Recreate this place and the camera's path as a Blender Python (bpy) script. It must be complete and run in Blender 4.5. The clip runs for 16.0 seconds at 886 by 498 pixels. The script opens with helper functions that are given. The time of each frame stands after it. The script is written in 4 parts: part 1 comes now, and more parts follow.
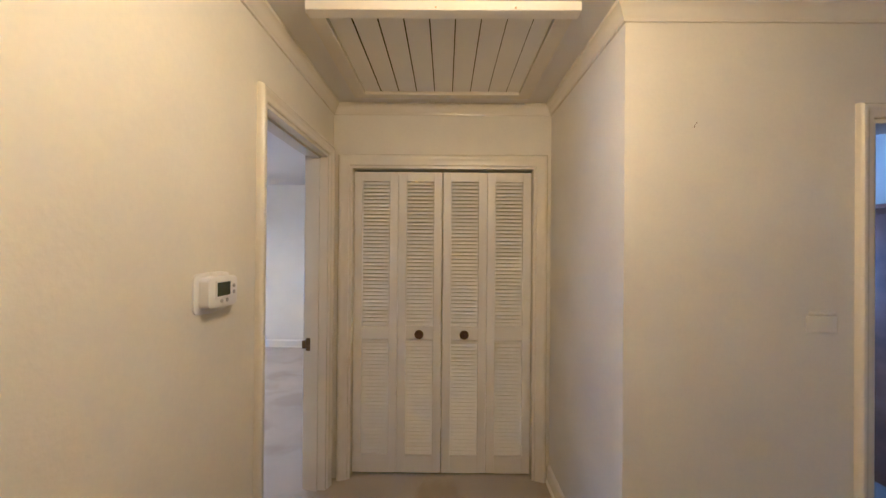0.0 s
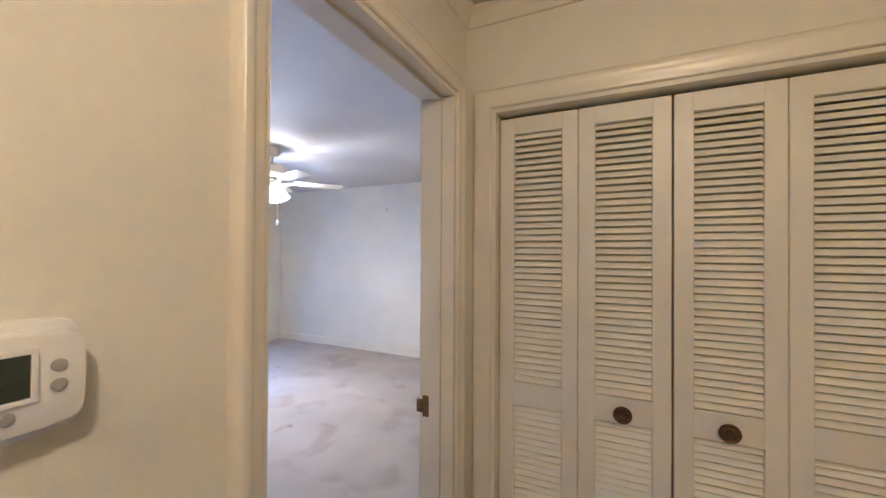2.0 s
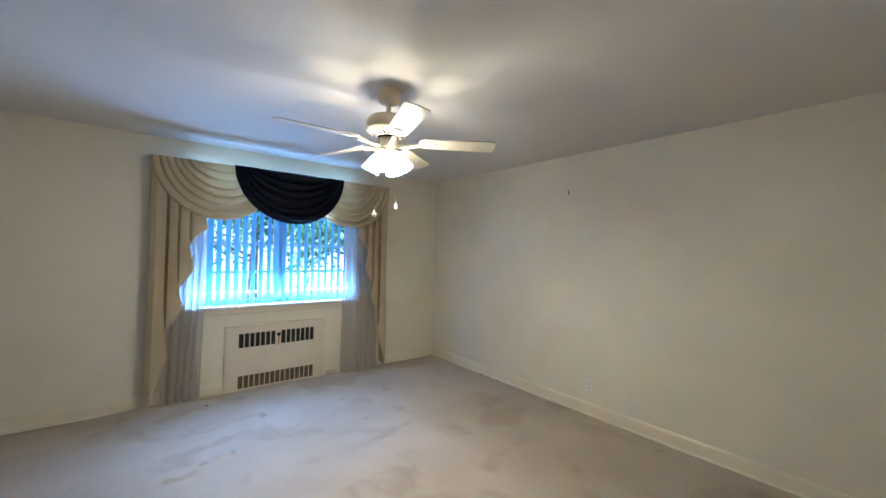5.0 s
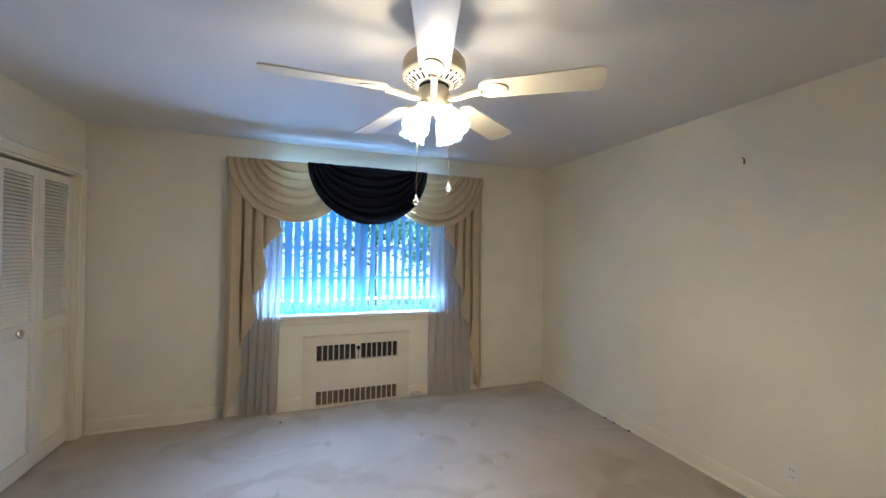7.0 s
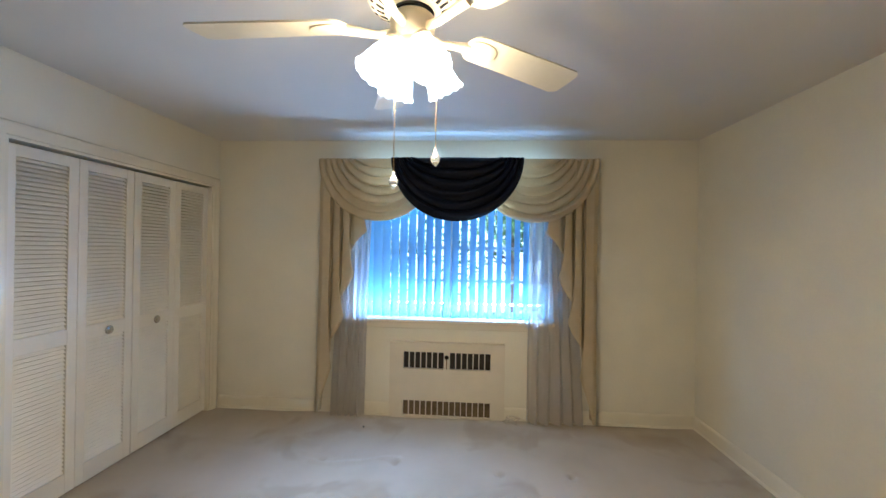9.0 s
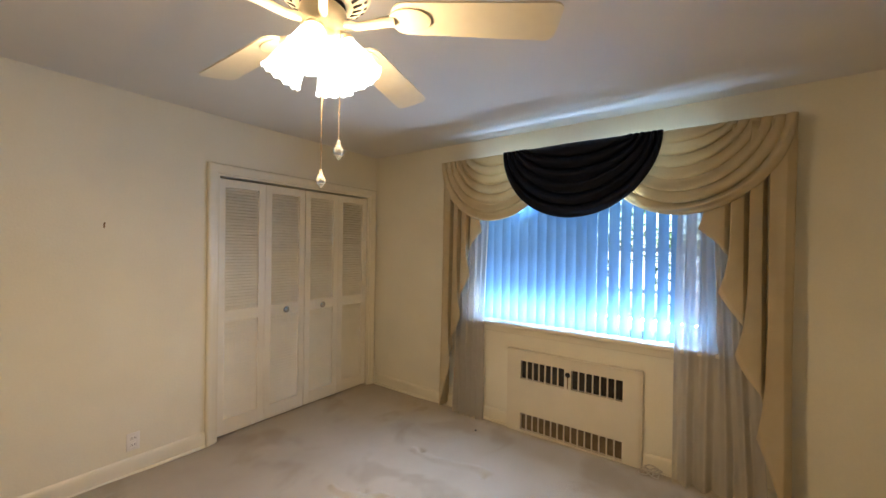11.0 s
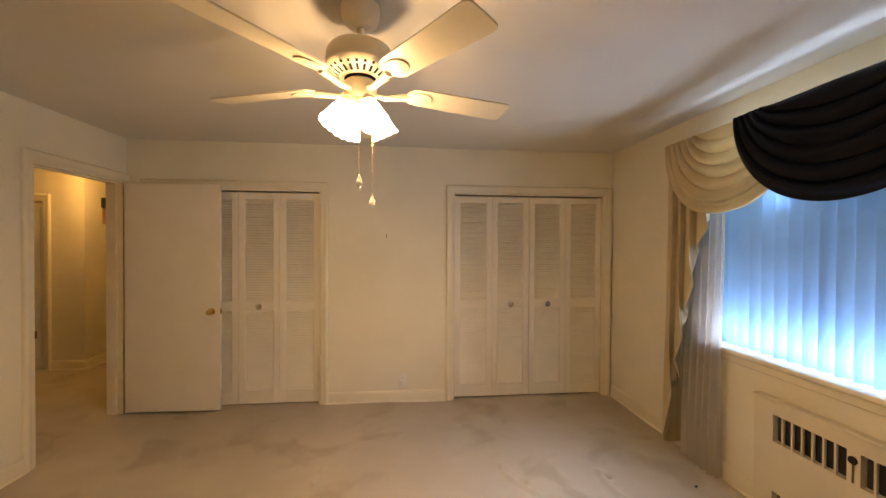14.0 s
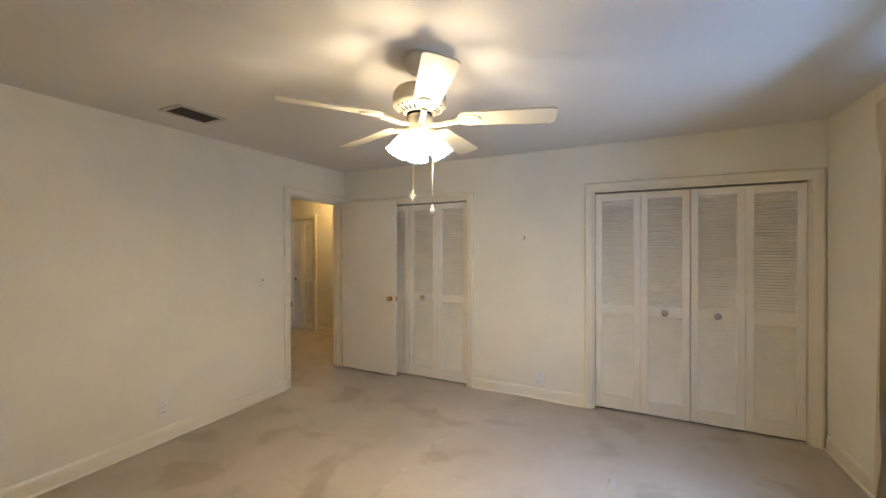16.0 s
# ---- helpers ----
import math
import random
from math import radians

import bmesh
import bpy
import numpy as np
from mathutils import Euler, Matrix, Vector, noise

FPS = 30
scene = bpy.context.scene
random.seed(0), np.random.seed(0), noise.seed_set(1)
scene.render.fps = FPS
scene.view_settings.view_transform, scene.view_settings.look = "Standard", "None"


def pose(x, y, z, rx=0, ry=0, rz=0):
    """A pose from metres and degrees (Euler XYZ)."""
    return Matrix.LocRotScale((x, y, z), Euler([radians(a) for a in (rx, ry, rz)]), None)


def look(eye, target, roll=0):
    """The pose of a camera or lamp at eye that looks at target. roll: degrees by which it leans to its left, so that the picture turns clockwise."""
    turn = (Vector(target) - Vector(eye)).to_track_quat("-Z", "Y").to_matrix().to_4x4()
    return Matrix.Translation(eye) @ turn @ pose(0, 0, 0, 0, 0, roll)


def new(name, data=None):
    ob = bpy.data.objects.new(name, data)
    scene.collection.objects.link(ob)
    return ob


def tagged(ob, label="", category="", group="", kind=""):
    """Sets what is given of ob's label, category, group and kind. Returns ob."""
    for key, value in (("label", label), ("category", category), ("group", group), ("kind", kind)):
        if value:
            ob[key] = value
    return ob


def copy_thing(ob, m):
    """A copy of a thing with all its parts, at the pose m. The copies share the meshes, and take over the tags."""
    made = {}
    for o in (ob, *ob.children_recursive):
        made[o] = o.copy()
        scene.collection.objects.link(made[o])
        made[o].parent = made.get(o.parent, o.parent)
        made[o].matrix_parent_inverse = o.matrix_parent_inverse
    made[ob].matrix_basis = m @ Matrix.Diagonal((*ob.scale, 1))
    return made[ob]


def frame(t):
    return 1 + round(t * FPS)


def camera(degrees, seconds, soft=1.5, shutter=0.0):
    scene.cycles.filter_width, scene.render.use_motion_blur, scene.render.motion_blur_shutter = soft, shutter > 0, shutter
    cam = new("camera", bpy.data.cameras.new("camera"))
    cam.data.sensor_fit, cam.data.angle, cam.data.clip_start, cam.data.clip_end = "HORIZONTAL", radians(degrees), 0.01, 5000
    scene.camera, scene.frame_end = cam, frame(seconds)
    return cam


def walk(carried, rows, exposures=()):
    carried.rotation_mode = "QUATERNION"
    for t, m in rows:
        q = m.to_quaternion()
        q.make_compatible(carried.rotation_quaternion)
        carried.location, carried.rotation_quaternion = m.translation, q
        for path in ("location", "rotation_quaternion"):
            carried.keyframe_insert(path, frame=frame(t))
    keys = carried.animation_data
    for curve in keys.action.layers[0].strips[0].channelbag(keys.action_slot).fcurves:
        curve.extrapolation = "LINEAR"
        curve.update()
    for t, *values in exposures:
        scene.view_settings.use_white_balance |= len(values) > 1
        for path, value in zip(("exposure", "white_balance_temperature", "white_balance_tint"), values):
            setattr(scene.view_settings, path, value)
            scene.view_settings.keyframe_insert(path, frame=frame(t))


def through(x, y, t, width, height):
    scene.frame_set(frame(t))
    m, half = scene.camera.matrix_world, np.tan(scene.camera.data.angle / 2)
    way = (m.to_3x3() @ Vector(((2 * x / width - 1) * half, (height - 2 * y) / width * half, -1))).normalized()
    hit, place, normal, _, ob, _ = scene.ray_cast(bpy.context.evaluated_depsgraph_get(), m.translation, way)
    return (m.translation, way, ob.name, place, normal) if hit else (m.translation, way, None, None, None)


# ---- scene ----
cam = camera(99.0, 16.0)
PATH = [
    (0, (-0.015, 0.081, 1.487), (-0.029, 2.081, 1.495), 0.5),
    (0.5, (0.038, 0.395, 1.481), (-0.171, 2.384, 1.507), 0.5),
    (1, (-0.01, 0.638, 1.485), (-0.435, 2.593, 1.491), 0.6),
    (1.5, (-0.101, 0.888, 1.494), (-0.741, 2.783, 1.501), 0.5),
    (2, (-0.187, 1.142, 1.485), (-1.043, 2.949, 1.499), 0.3),
    (2.5, (-0.284, 1.369, 1.487), (-1.338, 3.069, 1.504), 0.2),
    (3, (-0.458, 1.548, 1.475), (-1.625, 3.172, 1.504), 1.0),
    (3.5, (-0.618, 1.79, 1.474), (-1.906, 3.32, 1.499), 0.7),
    (4, (-0.805, 2.081, 1.486), (-2.199, 3.516, 1.506), 1.1),
    (6.5, (-1.577, 3.021, 1.485), (-3.383, 3.879, 1.494), 1.0),
    (7, (-1.704, 3.206, 1.493), (-3.585, 3.884, 1.504), 0.9),
    (7.5, (-1.802, 3.379, 1.502), (-3.742, 3.865, 1.513), 0.8),
    (8, (-1.89, 3.629, 1.505), (-3.87, 3.909, 1.515), 0.8),
    (8.5, (-1.964, 3.765, 1.479), (-3.963, 3.83, 1.497), 0.7),
    (9, (-2.112, 3.867, 1.498), (-4.108, 3.734, 1.498), 1.0),
    (11.5, (-2.699, 4.798, 1.51), (-4.111, 3.382, 1.503), 0.8),
    (12, (-2.874, 4.964, 1.516), (-4.055, 3.35, 1.507), 0.7),
    (12.5, (-2.943, 5.111, 1.501), (-3.885, 3.347, 1.488), 0.6),
    (13, (-3.043, 5.228, 1.506), (-3.721, 3.347, 1.496), 0.6),
    (13.5, (-3.198, 5.24, 1.519), (-3.633, 3.288, 1.498), 0.5),
    (14, (-3.385, 5.229, 1.526), (-3.58, 3.238, 1.503), 0.3),
    (14.5, (-3.533, 5.249, 1.513), (-3.464, 3.251, 1.493), 0.3),
    (15, (-3.72, 5.316, 1.538), (-3.362, 3.348, 1.524), 0.1),
    (15.5, (-3.928, 5.346, 1.542), (-3.289, 3.451, 1.527), 0.0),
    (16, (-4.139, 5.349, 1.514), (-3.262, 3.552, 1.504), -0.1),
]
EXPOSURES = [(0.0, 3.74, 3560, 18), (1.0, 3.72, 3480, 18), (2.0, 3.82, 3500, 18), (3.0, 3.38, 3900, 10), (4.0, 3.16, 3850, 6), (6.5, 2.94, 3950, 7), (9.0, 3.02, 4220, 6), (11.5, 2.8, 5400, 11), (13.5, 2.73, 6500, 18), (14.5, 2.91, 5400, 13), (16.0, 3.13, 4450, 7)]
walk(cam, [(t, look(eye, target, roll)) for t, eye, target, roll in PATH], EXPOSURES)

# ---- world, sun and lamps ----
world = bpy.data.worlds.new("world")
scene.world = world
world.use_nodes = True
wn = world.node_tree
bg = wn.nodes["Background"]
sky = wn.nodes.new("ShaderNodeTexSky")
sky.sky_type, sky.sun_disc = "NISHITA", False
sky.sun_elevation, sky.sun_rotation = radians(52), radians(120)
wn.links.new(sky.outputs["Color"], bg.inputs["Color"])
bg.inputs["Strength"].default_value = 0.07
sun = new("sun", bpy.data.lights.new("sun", "SUN"))
sun.data.energy, sun.data.angle, sun.data.color = 2.2, radians(0.5), (1.0, 0.95, 0.87)
sun.matrix_world = look((math.sin(radians(120)) * 20, math.cos(radians(120)) * 20, 20 * math.tan(radians(52))), (0, 0, 0))

FAN = Vector((-3.203, 3.695, 0))
LAMP_TINT, HALL_TINT = (1.0, 0.60, 0.24), (1.0, 0.45, 0.035)
FAN_WATTS, HALL_WATTS, SKY_WATTS, GROUND_WATTS = 6.3, 4.5, 2.1, 3.6
SHADE_ANGLES = (35, 125, 215, 305)


def bulb(name, place, watts, radius, tint=LAMP_TINT):
    ob = new(name, bpy.data.lights.new(name, "POINT"))
    ob.data.energy, ob.data.color, ob.data.shadow_soft_size = watts, tint, radius
    ob.location = place
    return ob


for a in SHADE_ANGLES:
    bulb("fan_bulb_light", FAN + Vector((0.098 * math.cos(radians(a)), 0.098 * math.sin(radians(a)), 2.010)), FAN_WATTS, 0.018)
bulb("hall_lamp_light", (0.13, 0.72, 2.30), HALL_WATTS, 0.05, HALL_TINT)


# sky light entering the upper part of the bedroom window
pane_light = new("window_sky_light", bpy.data.lights.new("window_sky_light", "AREA"))
pane_light.data.shape, pane_light.data.size, pane_light.data.size_y = "RECTANGLE", 1.66, 0.18
pane_light.data.energy, pane_light.data.color = SKY_WATTS, (0.66, 0.82, 1.0)
pane_light.matrix_world = look((-5.472, 3.72, 2.14), (-4.60, 3.72, 1.82))
# light from the sunlit yard, rising through the lower part of the window
yard_light = new("window_yard_light", bpy.data.lights.new("window_yard_light", "AREA"))
yard_light.data.shape, yard_light.data.size, yard_light.data.size_y = "RECTANGLE", 1.66, 0.12
yard_light.data.energy, yard_light.data.color = GROUND_WATTS, (0.80, 0.89, 1.0)
yard_light.matrix_world = look((-5.62, 3.72, 0.95), (-5.0, 3.72, 1.40))


# area lamp added behind the valance, standing in for sky light on the carpet
fall_light = new("carpet_fill_light", bpy.data.lights.new("carpet_fill_light", "AREA"))
fall_light.data.shape, fall_light.data.size, fall_light.data.size_y = "RECTANGLE", 1.0, 0.05
fall_light.data.energy, fall_light.data.color, fall_light.data.spread = 1.1, (0.68, 0.82, 1.0), radians(70)
fall_light.matrix_world = look((-5.44, 3.72, 1.90), (-3.75, 3.3, 0.0))


# area lamp added to brighten the neighbouring bedroom, at its unseen window opening
side_light = new("side_fill_light", bpy.data.lights.new("side_fill_light", "AREA"))
side_light.data.shape, side_light.data.size, side_light.data.size_y = "RECTANGLE", 1.5, 1.1
side_light.data.energy, side_light.data.color = 1.3, (0.70, 0.84, 1.0)
side_light.matrix_world = look((2.1, 5.05, 1.5), (2.1, 4.0, 1.3))


# ---- materials ----
def material(name, colour, rough=0.5, metal=0.0, mottle=0.0, mottle_scale=3.0, grain=0.0, grain_scale=150.0, bump=0.0, spec=0.5,
             second=None, transmission=0.0, sheen=0.0, ior=1.45):
    """A surface with broad mottling, fine grain and a little relief, in metres."""
    m = bpy.data.materials.new(name)
    m.use_nodes = True
    nt = m.node_tree
    b = nt.nodes["Principled BSDF"]
    b.inputs["Roughness"].default_value, b.inputs["Metallic"].default_value = rough, metal
    b.inputs["Specular IOR Level"].default_value = spec
    b.inputs["Transmission Weight"].default_value, b.inputs["IOR"].default_value = transmission, ior
    b.inputs["Sheen Weight"].default_value = sheen
    b.inputs["Base Color"].default_value = (*colour, 1)
    geo = nt.nodes.new("ShaderNodeNewGeometry")
    if mottle or second:
        big = nt.nodes.new("ShaderNodeTexNoise")
        big.inputs["Scale"].default_value, big.inputs["Detail"].default_value = mottle_scale, 5
        nt.links.new(geo.outputs["Position"], big.inputs["Vector"])
        ramp = nt.nodes.new("ShaderNodeValToRGB")
        ramp.color_ramp.elements[0].position, ramp.color_ramp.elements[1].position = 0.36, 0.66
        dark = second or tuple(c * (1 - mottle) for c in colour)
        ramp.color_ramp.elements[0].color, ramp.color_ramp.elements[1].color = (*dark, 1), (*colour, 1)
        nt.links.new(big.outputs["Fac"], ramp.inputs["Fac"])
        out = ramp.outputs["Color"]
        if grain:
            fine = nt.nodes.new("ShaderNodeTexNoise")
            fine.inputs["Scale"].default_value, fine.inputs["Detail"].default_value = grain_scale, 3
            nt.links.new(geo.outputs["Position"], fine.inputs["Vector"])
            mix = nt.nodes.new("ShaderNodeMix")
            mix.data_type, mix.blend_type = "RGBA", "MULTIPLY"
            mix.inputs["Factor"].default_value = grain
            nt.links.new(out, mix.inputs["A"])
            gray = nt.nodes.new("ShaderNodeValToRGB")
            gray.color_ramp.elements[0].color = (0.3, 0.3, 0.3, 1)
            nt.links.new(fine.outputs["Fac"], gray.inputs["Fac"])
            nt.links.new(gray.outputs["Color"], mix.inputs["B"])
            out = mix.outputs["Result"]
        nt.links.new(out, b.inputs["Base Color"])
    if bump:
        rel = nt.nodes.new("ShaderNodeTexNoise")
        rel.inputs["Scale"].default_value, rel.inputs["Detail"].default_value = grain_scale, 4
        nt.links.new(geo.outputs["Position"], rel.inputs["Vector"])
        bp = nt.nodes.new("ShaderNodeBump")
        bp.inputs["Strength"].default_value, bp.inputs["Distance"].default_value = bump, 0.004
        nt.links.new(rel.outputs["Fac"], bp.inputs["Height"])
        nt.links.new(bp.outputs["Normal"], b.inputs["Normal"])
    return m


def cloth(name, colour, through=0.3, clear=0.0, second=None, rough=0.9, sheen=0.2, spec=0.15):
    """Fabric that lets part of the light through."""
    m = material(name, colour, rough=rough, mottle=0.08, mottle_scale=9, second=second, grain=0.25, grain_scale=500, bump=0.25, spec=spec, sheen=sheen)
    nt = m.node_tree
    b, out = nt.nodes["Principled BSDF"], nt.nodes["Material Output"]
    tl = nt.nodes.new("ShaderNodeBsdfTranslucent")
    tl.inputs["Color"].default_value = (*colour, 1)
    m1 = nt.nodes.new("ShaderNodeMixShader")
    m1.inputs["Fac"].default_value = through
    nt.links.new(b.outputs["BSDF"], m1.inputs[1])
    nt.links.new(tl.outputs["BSDF"], m1.inputs[2])
    last = m1
    if clear:
        tr = nt.nodes.new("ShaderNodeBsdfTransparent")
        m2 = nt.nodes.new("ShaderNodeMixShader")
        m2.inputs["Fac"].default_value = clear
        nt.links.new(m1.outputs["Shader"], m2.inputs[1])
        nt.links.new(tr.outputs["BSDF"], m2.inputs[2])
        last = m2
    nt.links.new(last.outputs["Shader"], out.inputs["Surface"])
    return m


def glowing(name, colour, strength, clear=0.0):
    m = bpy.data.materials.new(name)
    m.use_nodes = True
    nt = m.node_tree
    nt.nodes.remove(nt.nodes["Principled BSDF"])
    e = nt.nodes.new("ShaderNodeEmission")
    e.inputs["Color"].default_value, e.inputs["Strength"].default_value = (*colour, 1), strength
    last = e.outputs["Emission"]
    if clear:
        tr = nt.nodes.new("ShaderNodeBsdfTransparent")
        mx = nt.nodes.new("ShaderNodeMixShader")
        mx.inputs["Fac"].default_value = clear
        nt.links.new(last, mx.inputs[1])
        nt.links.new(tr.outputs["BSDF"], mx.inputs[2])
        last = mx.outputs["Shader"]
    nt.links.new(last, nt.nodes["Material Output"].inputs["Surface"])
    return m


WALL = material("wall_paint", (0.75, 0.71, 0.57), 0.62, mottle=0.07, mottle_scale=1.9, grain=0.09, grain_scale=80, bump=0.18)
HALL_WALL = material("hall_wall_paint", (0.74, 0.70, 0.56), 0.55, mottle=0.07, mottle_scale=2.2, grain=0.10, grain_scale=70, bump=0.22)
CEILING = material("ceiling_paint", (0.68, 0.655, 0.595), 0.75, mottle=0.05, mottle_scale=1.2, grain=0.06, grain_scale=120, bump=0.12)
TRIM = material("trim_paint", (0.74, 0.69, 0.54), 0.27, mottle=0.05, mottle_scale=4, grain=0.05, grain_scale=60, bump=0.05)
DOOR = material("door_paint", (0.75, 0.71, 0.60), 0.38, mottle=0.06, mottle_scale=3, grain=0.06, grain_scale=80, bump=0.06)
LOUVER = material("louver_paint", (0.84, 0.80, 0.68), 0.42, mottle=0.06, mottle_scale=5, grain=0.05, grain_scale=80, bump=0.06)
DARK = material("dark_void", (0.012, 0.011, 0.010), 0.9, mottle=0.2)
BRASS = material("brass", (0.75, 0.52, 0.20), 0.22, 1.0, mottle=0.15, mottle_scale=40)
BRONZE = material("antique_bronze", (0.22, 0.14, 0.065), 0.35, 0.9, mottle=0.4, mottle_scale=60)
CHROME = material("satin_nickel", (0.60, 0.58, 0.54), 0.22, 1.0, mottle=0.1, mottle_scale=40)
CRYSTAL = material("cut_glass", (0.95, 0.95, 0.92), 0.06, 0.0, transmission=0.85, ior=1.5)
PLASTIC = material("white_plastic", (0.72, 0.70, 0.67), 0.35, mottle=0.04, mottle_scale=20)
GREY_PLASTIC = material("grey_plastic", (0.34, 0.33, 0.32), 0.4, mottle=0.1, mottle_scale=40)
LCD = material("lcd", (0.045, 0.055, 0.035), 0.25, mottle=0.25, mottle_scale=30)
FAN_PAINT = material("fan_enamel", (0.72, 0.64, 0.46), 0.28, mottle=0.04, mottle_scale=8)
BLADE = material("fan_blade", (0.71, 0.65, 0.49), 0.32, mottle=0.06, mottle_scale=5, grain=0.1, grain_scale=40)
SHADE = glowing("lit_frosted_glass", (1.0, 0.80, 0.50), 1.0, clear=0.18)
BOWL = glowing("lit_bowl_glass", (1.0, 0.74, 0.42), 3.0, clear=0.6)
BULB = glowing("lit_bulb", (1.0, 0.80, 0.52), 8.0, clear=0.85)
BEIGE = cloth("beige_satin", (0.68, 0.585, 0.38), 0.26, second=(0.62, 0.525, 0.33), rough=0.5, sheen=0.0)
NAVY = cloth("navy_satin", (0.006, 0.0075, 0.017), 0.0, second=(0.004, 0.005, 0.011), rough=0.5, sheen=0.0, spec=0.16)
SHEER = cloth("sheer_voile", (0.66, 0.63, 0.58), 0.52, clear=0.22)
# white vanes, with the blue of the skylight put into their colour
VANE_SKYLIT = cloth("blind_vane_skylit", (0.33, 0.55, 0.82), 0.15, rough=0.7)
GLASS = material("window_glass", (1, 1, 1), 0.0, transmission=1.0, ior=1.1)
FRAME = material("window_frame_paint", (0.45, 0.46, 0.47), 0.45, mottle=0.1, mottle_scale=10)
WOOD = material("brown_wood", (0.30, 0.14, 0.065), 0.4, mottle=0.35, mottle_scale=6, grain=0.3, grain_scale=70)
COVER = material("cover_enamel", (0.68, 0.62, 0.48), 0.36, mottle=0.05, mottle_scale=6, grain=0.05, grain_scale=90, bump=0.05)
# lower grille's shaded inside, lightened in its colour for light off the floor
GRILLE_DIM = material("grille_dim", (0.17, 0.125, 0.075), 0.8, mottle=0.3, mottle_scale=20)
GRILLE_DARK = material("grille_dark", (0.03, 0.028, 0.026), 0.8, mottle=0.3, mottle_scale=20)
VENT = material("vent_enamel", (0.50, 0.47, 0.42), 0.45, mottle=0.15, mottle_scale=20)
VENT_SLAT = material("vent_slat", (0.07, 0.06, 0.05), 0.5, mottle=0.2, mottle_scale=30)
CONCRETE = material("concrete_drive", (0.66, 0.64, 0.61), 0.9, mottle=0.2, mottle_scale=0.7, grain=0.3, grain_scale=40, bump=0.3)
LEAF = material("leaf", (0.08, 0.13, 0.035), 0.55, second=(0.045, 0.085, 0.02), mottle_scale=4)
BARK = material("bark", (0.13, 0.10, 0.075), 0.9, mottle=0.4, mottle_scale=12, bump=0.5, grain_scale=30)
CABLE = material("pale_cable", (0.55, 0.50, 0.40), 0.5, mottle=0.1, mottle_scale=30)


def carpet_material():
    m = material("cut_pile_carpet", (0.54, 0.475, 0.365), 0.95, second=(0.455, 0.395, 0.295), mottle_scale=1.5, grain=0.45, grain_scale=330, bump=0.9, spec=0.1, sheen=0.2)
    nt = m.node_tree
    b = nt.nodes["Principled BSDF"]
    before = b.inputs["Base Color"].links[0].from_socket
    geo = nt.nodes.new("ShaderNodeNewGeometry")
    stain = nt.nodes.new("ShaderNodeTexNoise")
    stain.inputs["Scale"].default_value, stain.inputs["Detail"].default_value, stain.inputs["Distortion"].default_value = 2.4, 9, 0.5
    nt.links.new(geo.outputs["Position"], stain.inputs["Vector"])
    ramp = nt.nodes.new("ShaderNodeValToRGB")
    ramp.color_ramp.elements[0].position, ramp.color_ramp.elements[1].position = 0.36, 0.46
    ramp.color_ramp.elements[0].color, ramp.color_ramp.elements[1].color = (0.80, 0.77, 0.71, 1), (1, 1, 1, 1)
    nt.links.new(stain.outputs["Fac"], ramp.inputs["Fac"])
    mix = nt.nodes.new("ShaderNodeMix")
    mix.data_type, mix.blend_type = "RGBA", "MULTIPLY"
    mix.inputs["Factor"].default_value = 0.8
    nt.links.new(before, mix.inputs["A"])
    nt.links.new(ramp.outputs["Color"], mix.inputs["B"])
    nt.links.new(mix.outputs["Result"], b.inputs["Base Color"])
    return m


CARPET = carpet_material()


# ---- mesh helpers ----
def box(bm, x0, x1, y0, y1, z0, z1, bevel=0.0, segments=2):
    r = bmesh.ops.create_cube(bm, size=1)
    vs = r["verts"]
    for v in vs:
        v.co = Vector(((x0 + x1) / 2 + v.co.x * (x1 - x0), (y0 + y1) / 2 + v.co.y * (y1 - y0), (z0 + z1) / 2 + v.co.z * (z1 - z0)))
    if bevel:
        edges = list({e for v in vs for e in v.link_edges})
        bmesh.ops.bevel(bm, geom=edges, offset=bevel, segments=segments, affect="EDGES", profile=0.5)
    return vs


def lathe(bm, profile, steps=32, centre=(0, 0, 0), turn=None):
    """A body of revolution about z from (radius, z) pairs."""
    rings = []
    for r, z in profile:
        ring = []
        for k in range(steps):
            a = 2 * math.pi * k / steps
            p = Vector((r * math.cos(a), r * math.sin(a), z))
            if turn is not None:
                p = turn @ p
            ring.append(bm.verts.new(p + Vector(centre)))
        rings.append(ring)
    for a, b in zip(rings, rings[1:]):
        for k in range(steps):
            bm.faces.new((a[k], a[(k + 1) % steps], b[(k + 1) % steps], b[k]))
    bm.faces.new(list(reversed(rings[0])))
    bm.faces.new(rings[-1])


def tube(bm, points, radius, steps=8):
    rings = []
    pts = [Vector(p) for p in points]
    for i, p in enumerate(pts):
        d = (pts[min(i + 1, len(pts) - 1)] - pts[max(i - 1, 0)]).normalized()
        side = d.cross(Vector((0, 0, 1)))
        if side.length < 1e-3:
            side = d.cross(Vector((0, 1, 0)))
        side.normalize()
        up = side.cross(d)
        r = radius[i] if isinstance(radius, (list, tuple)) else radius
        rings.append([bm.verts.new(p + r * (math.cos(2 * math.pi * k / steps) * side + math.sin(2 * math.pi * k / steps) * up)) for k in range(steps)])
    for a, b in zip(rings, rings[1:]):
        for k in range(steps):
            bm.faces.new((a[k], a[(k + 1) % steps], b[(k + 1) % steps], b[k]))
    bm.faces.new(list(reversed(rings[0])))
    bm.faces.new(rings[-1])


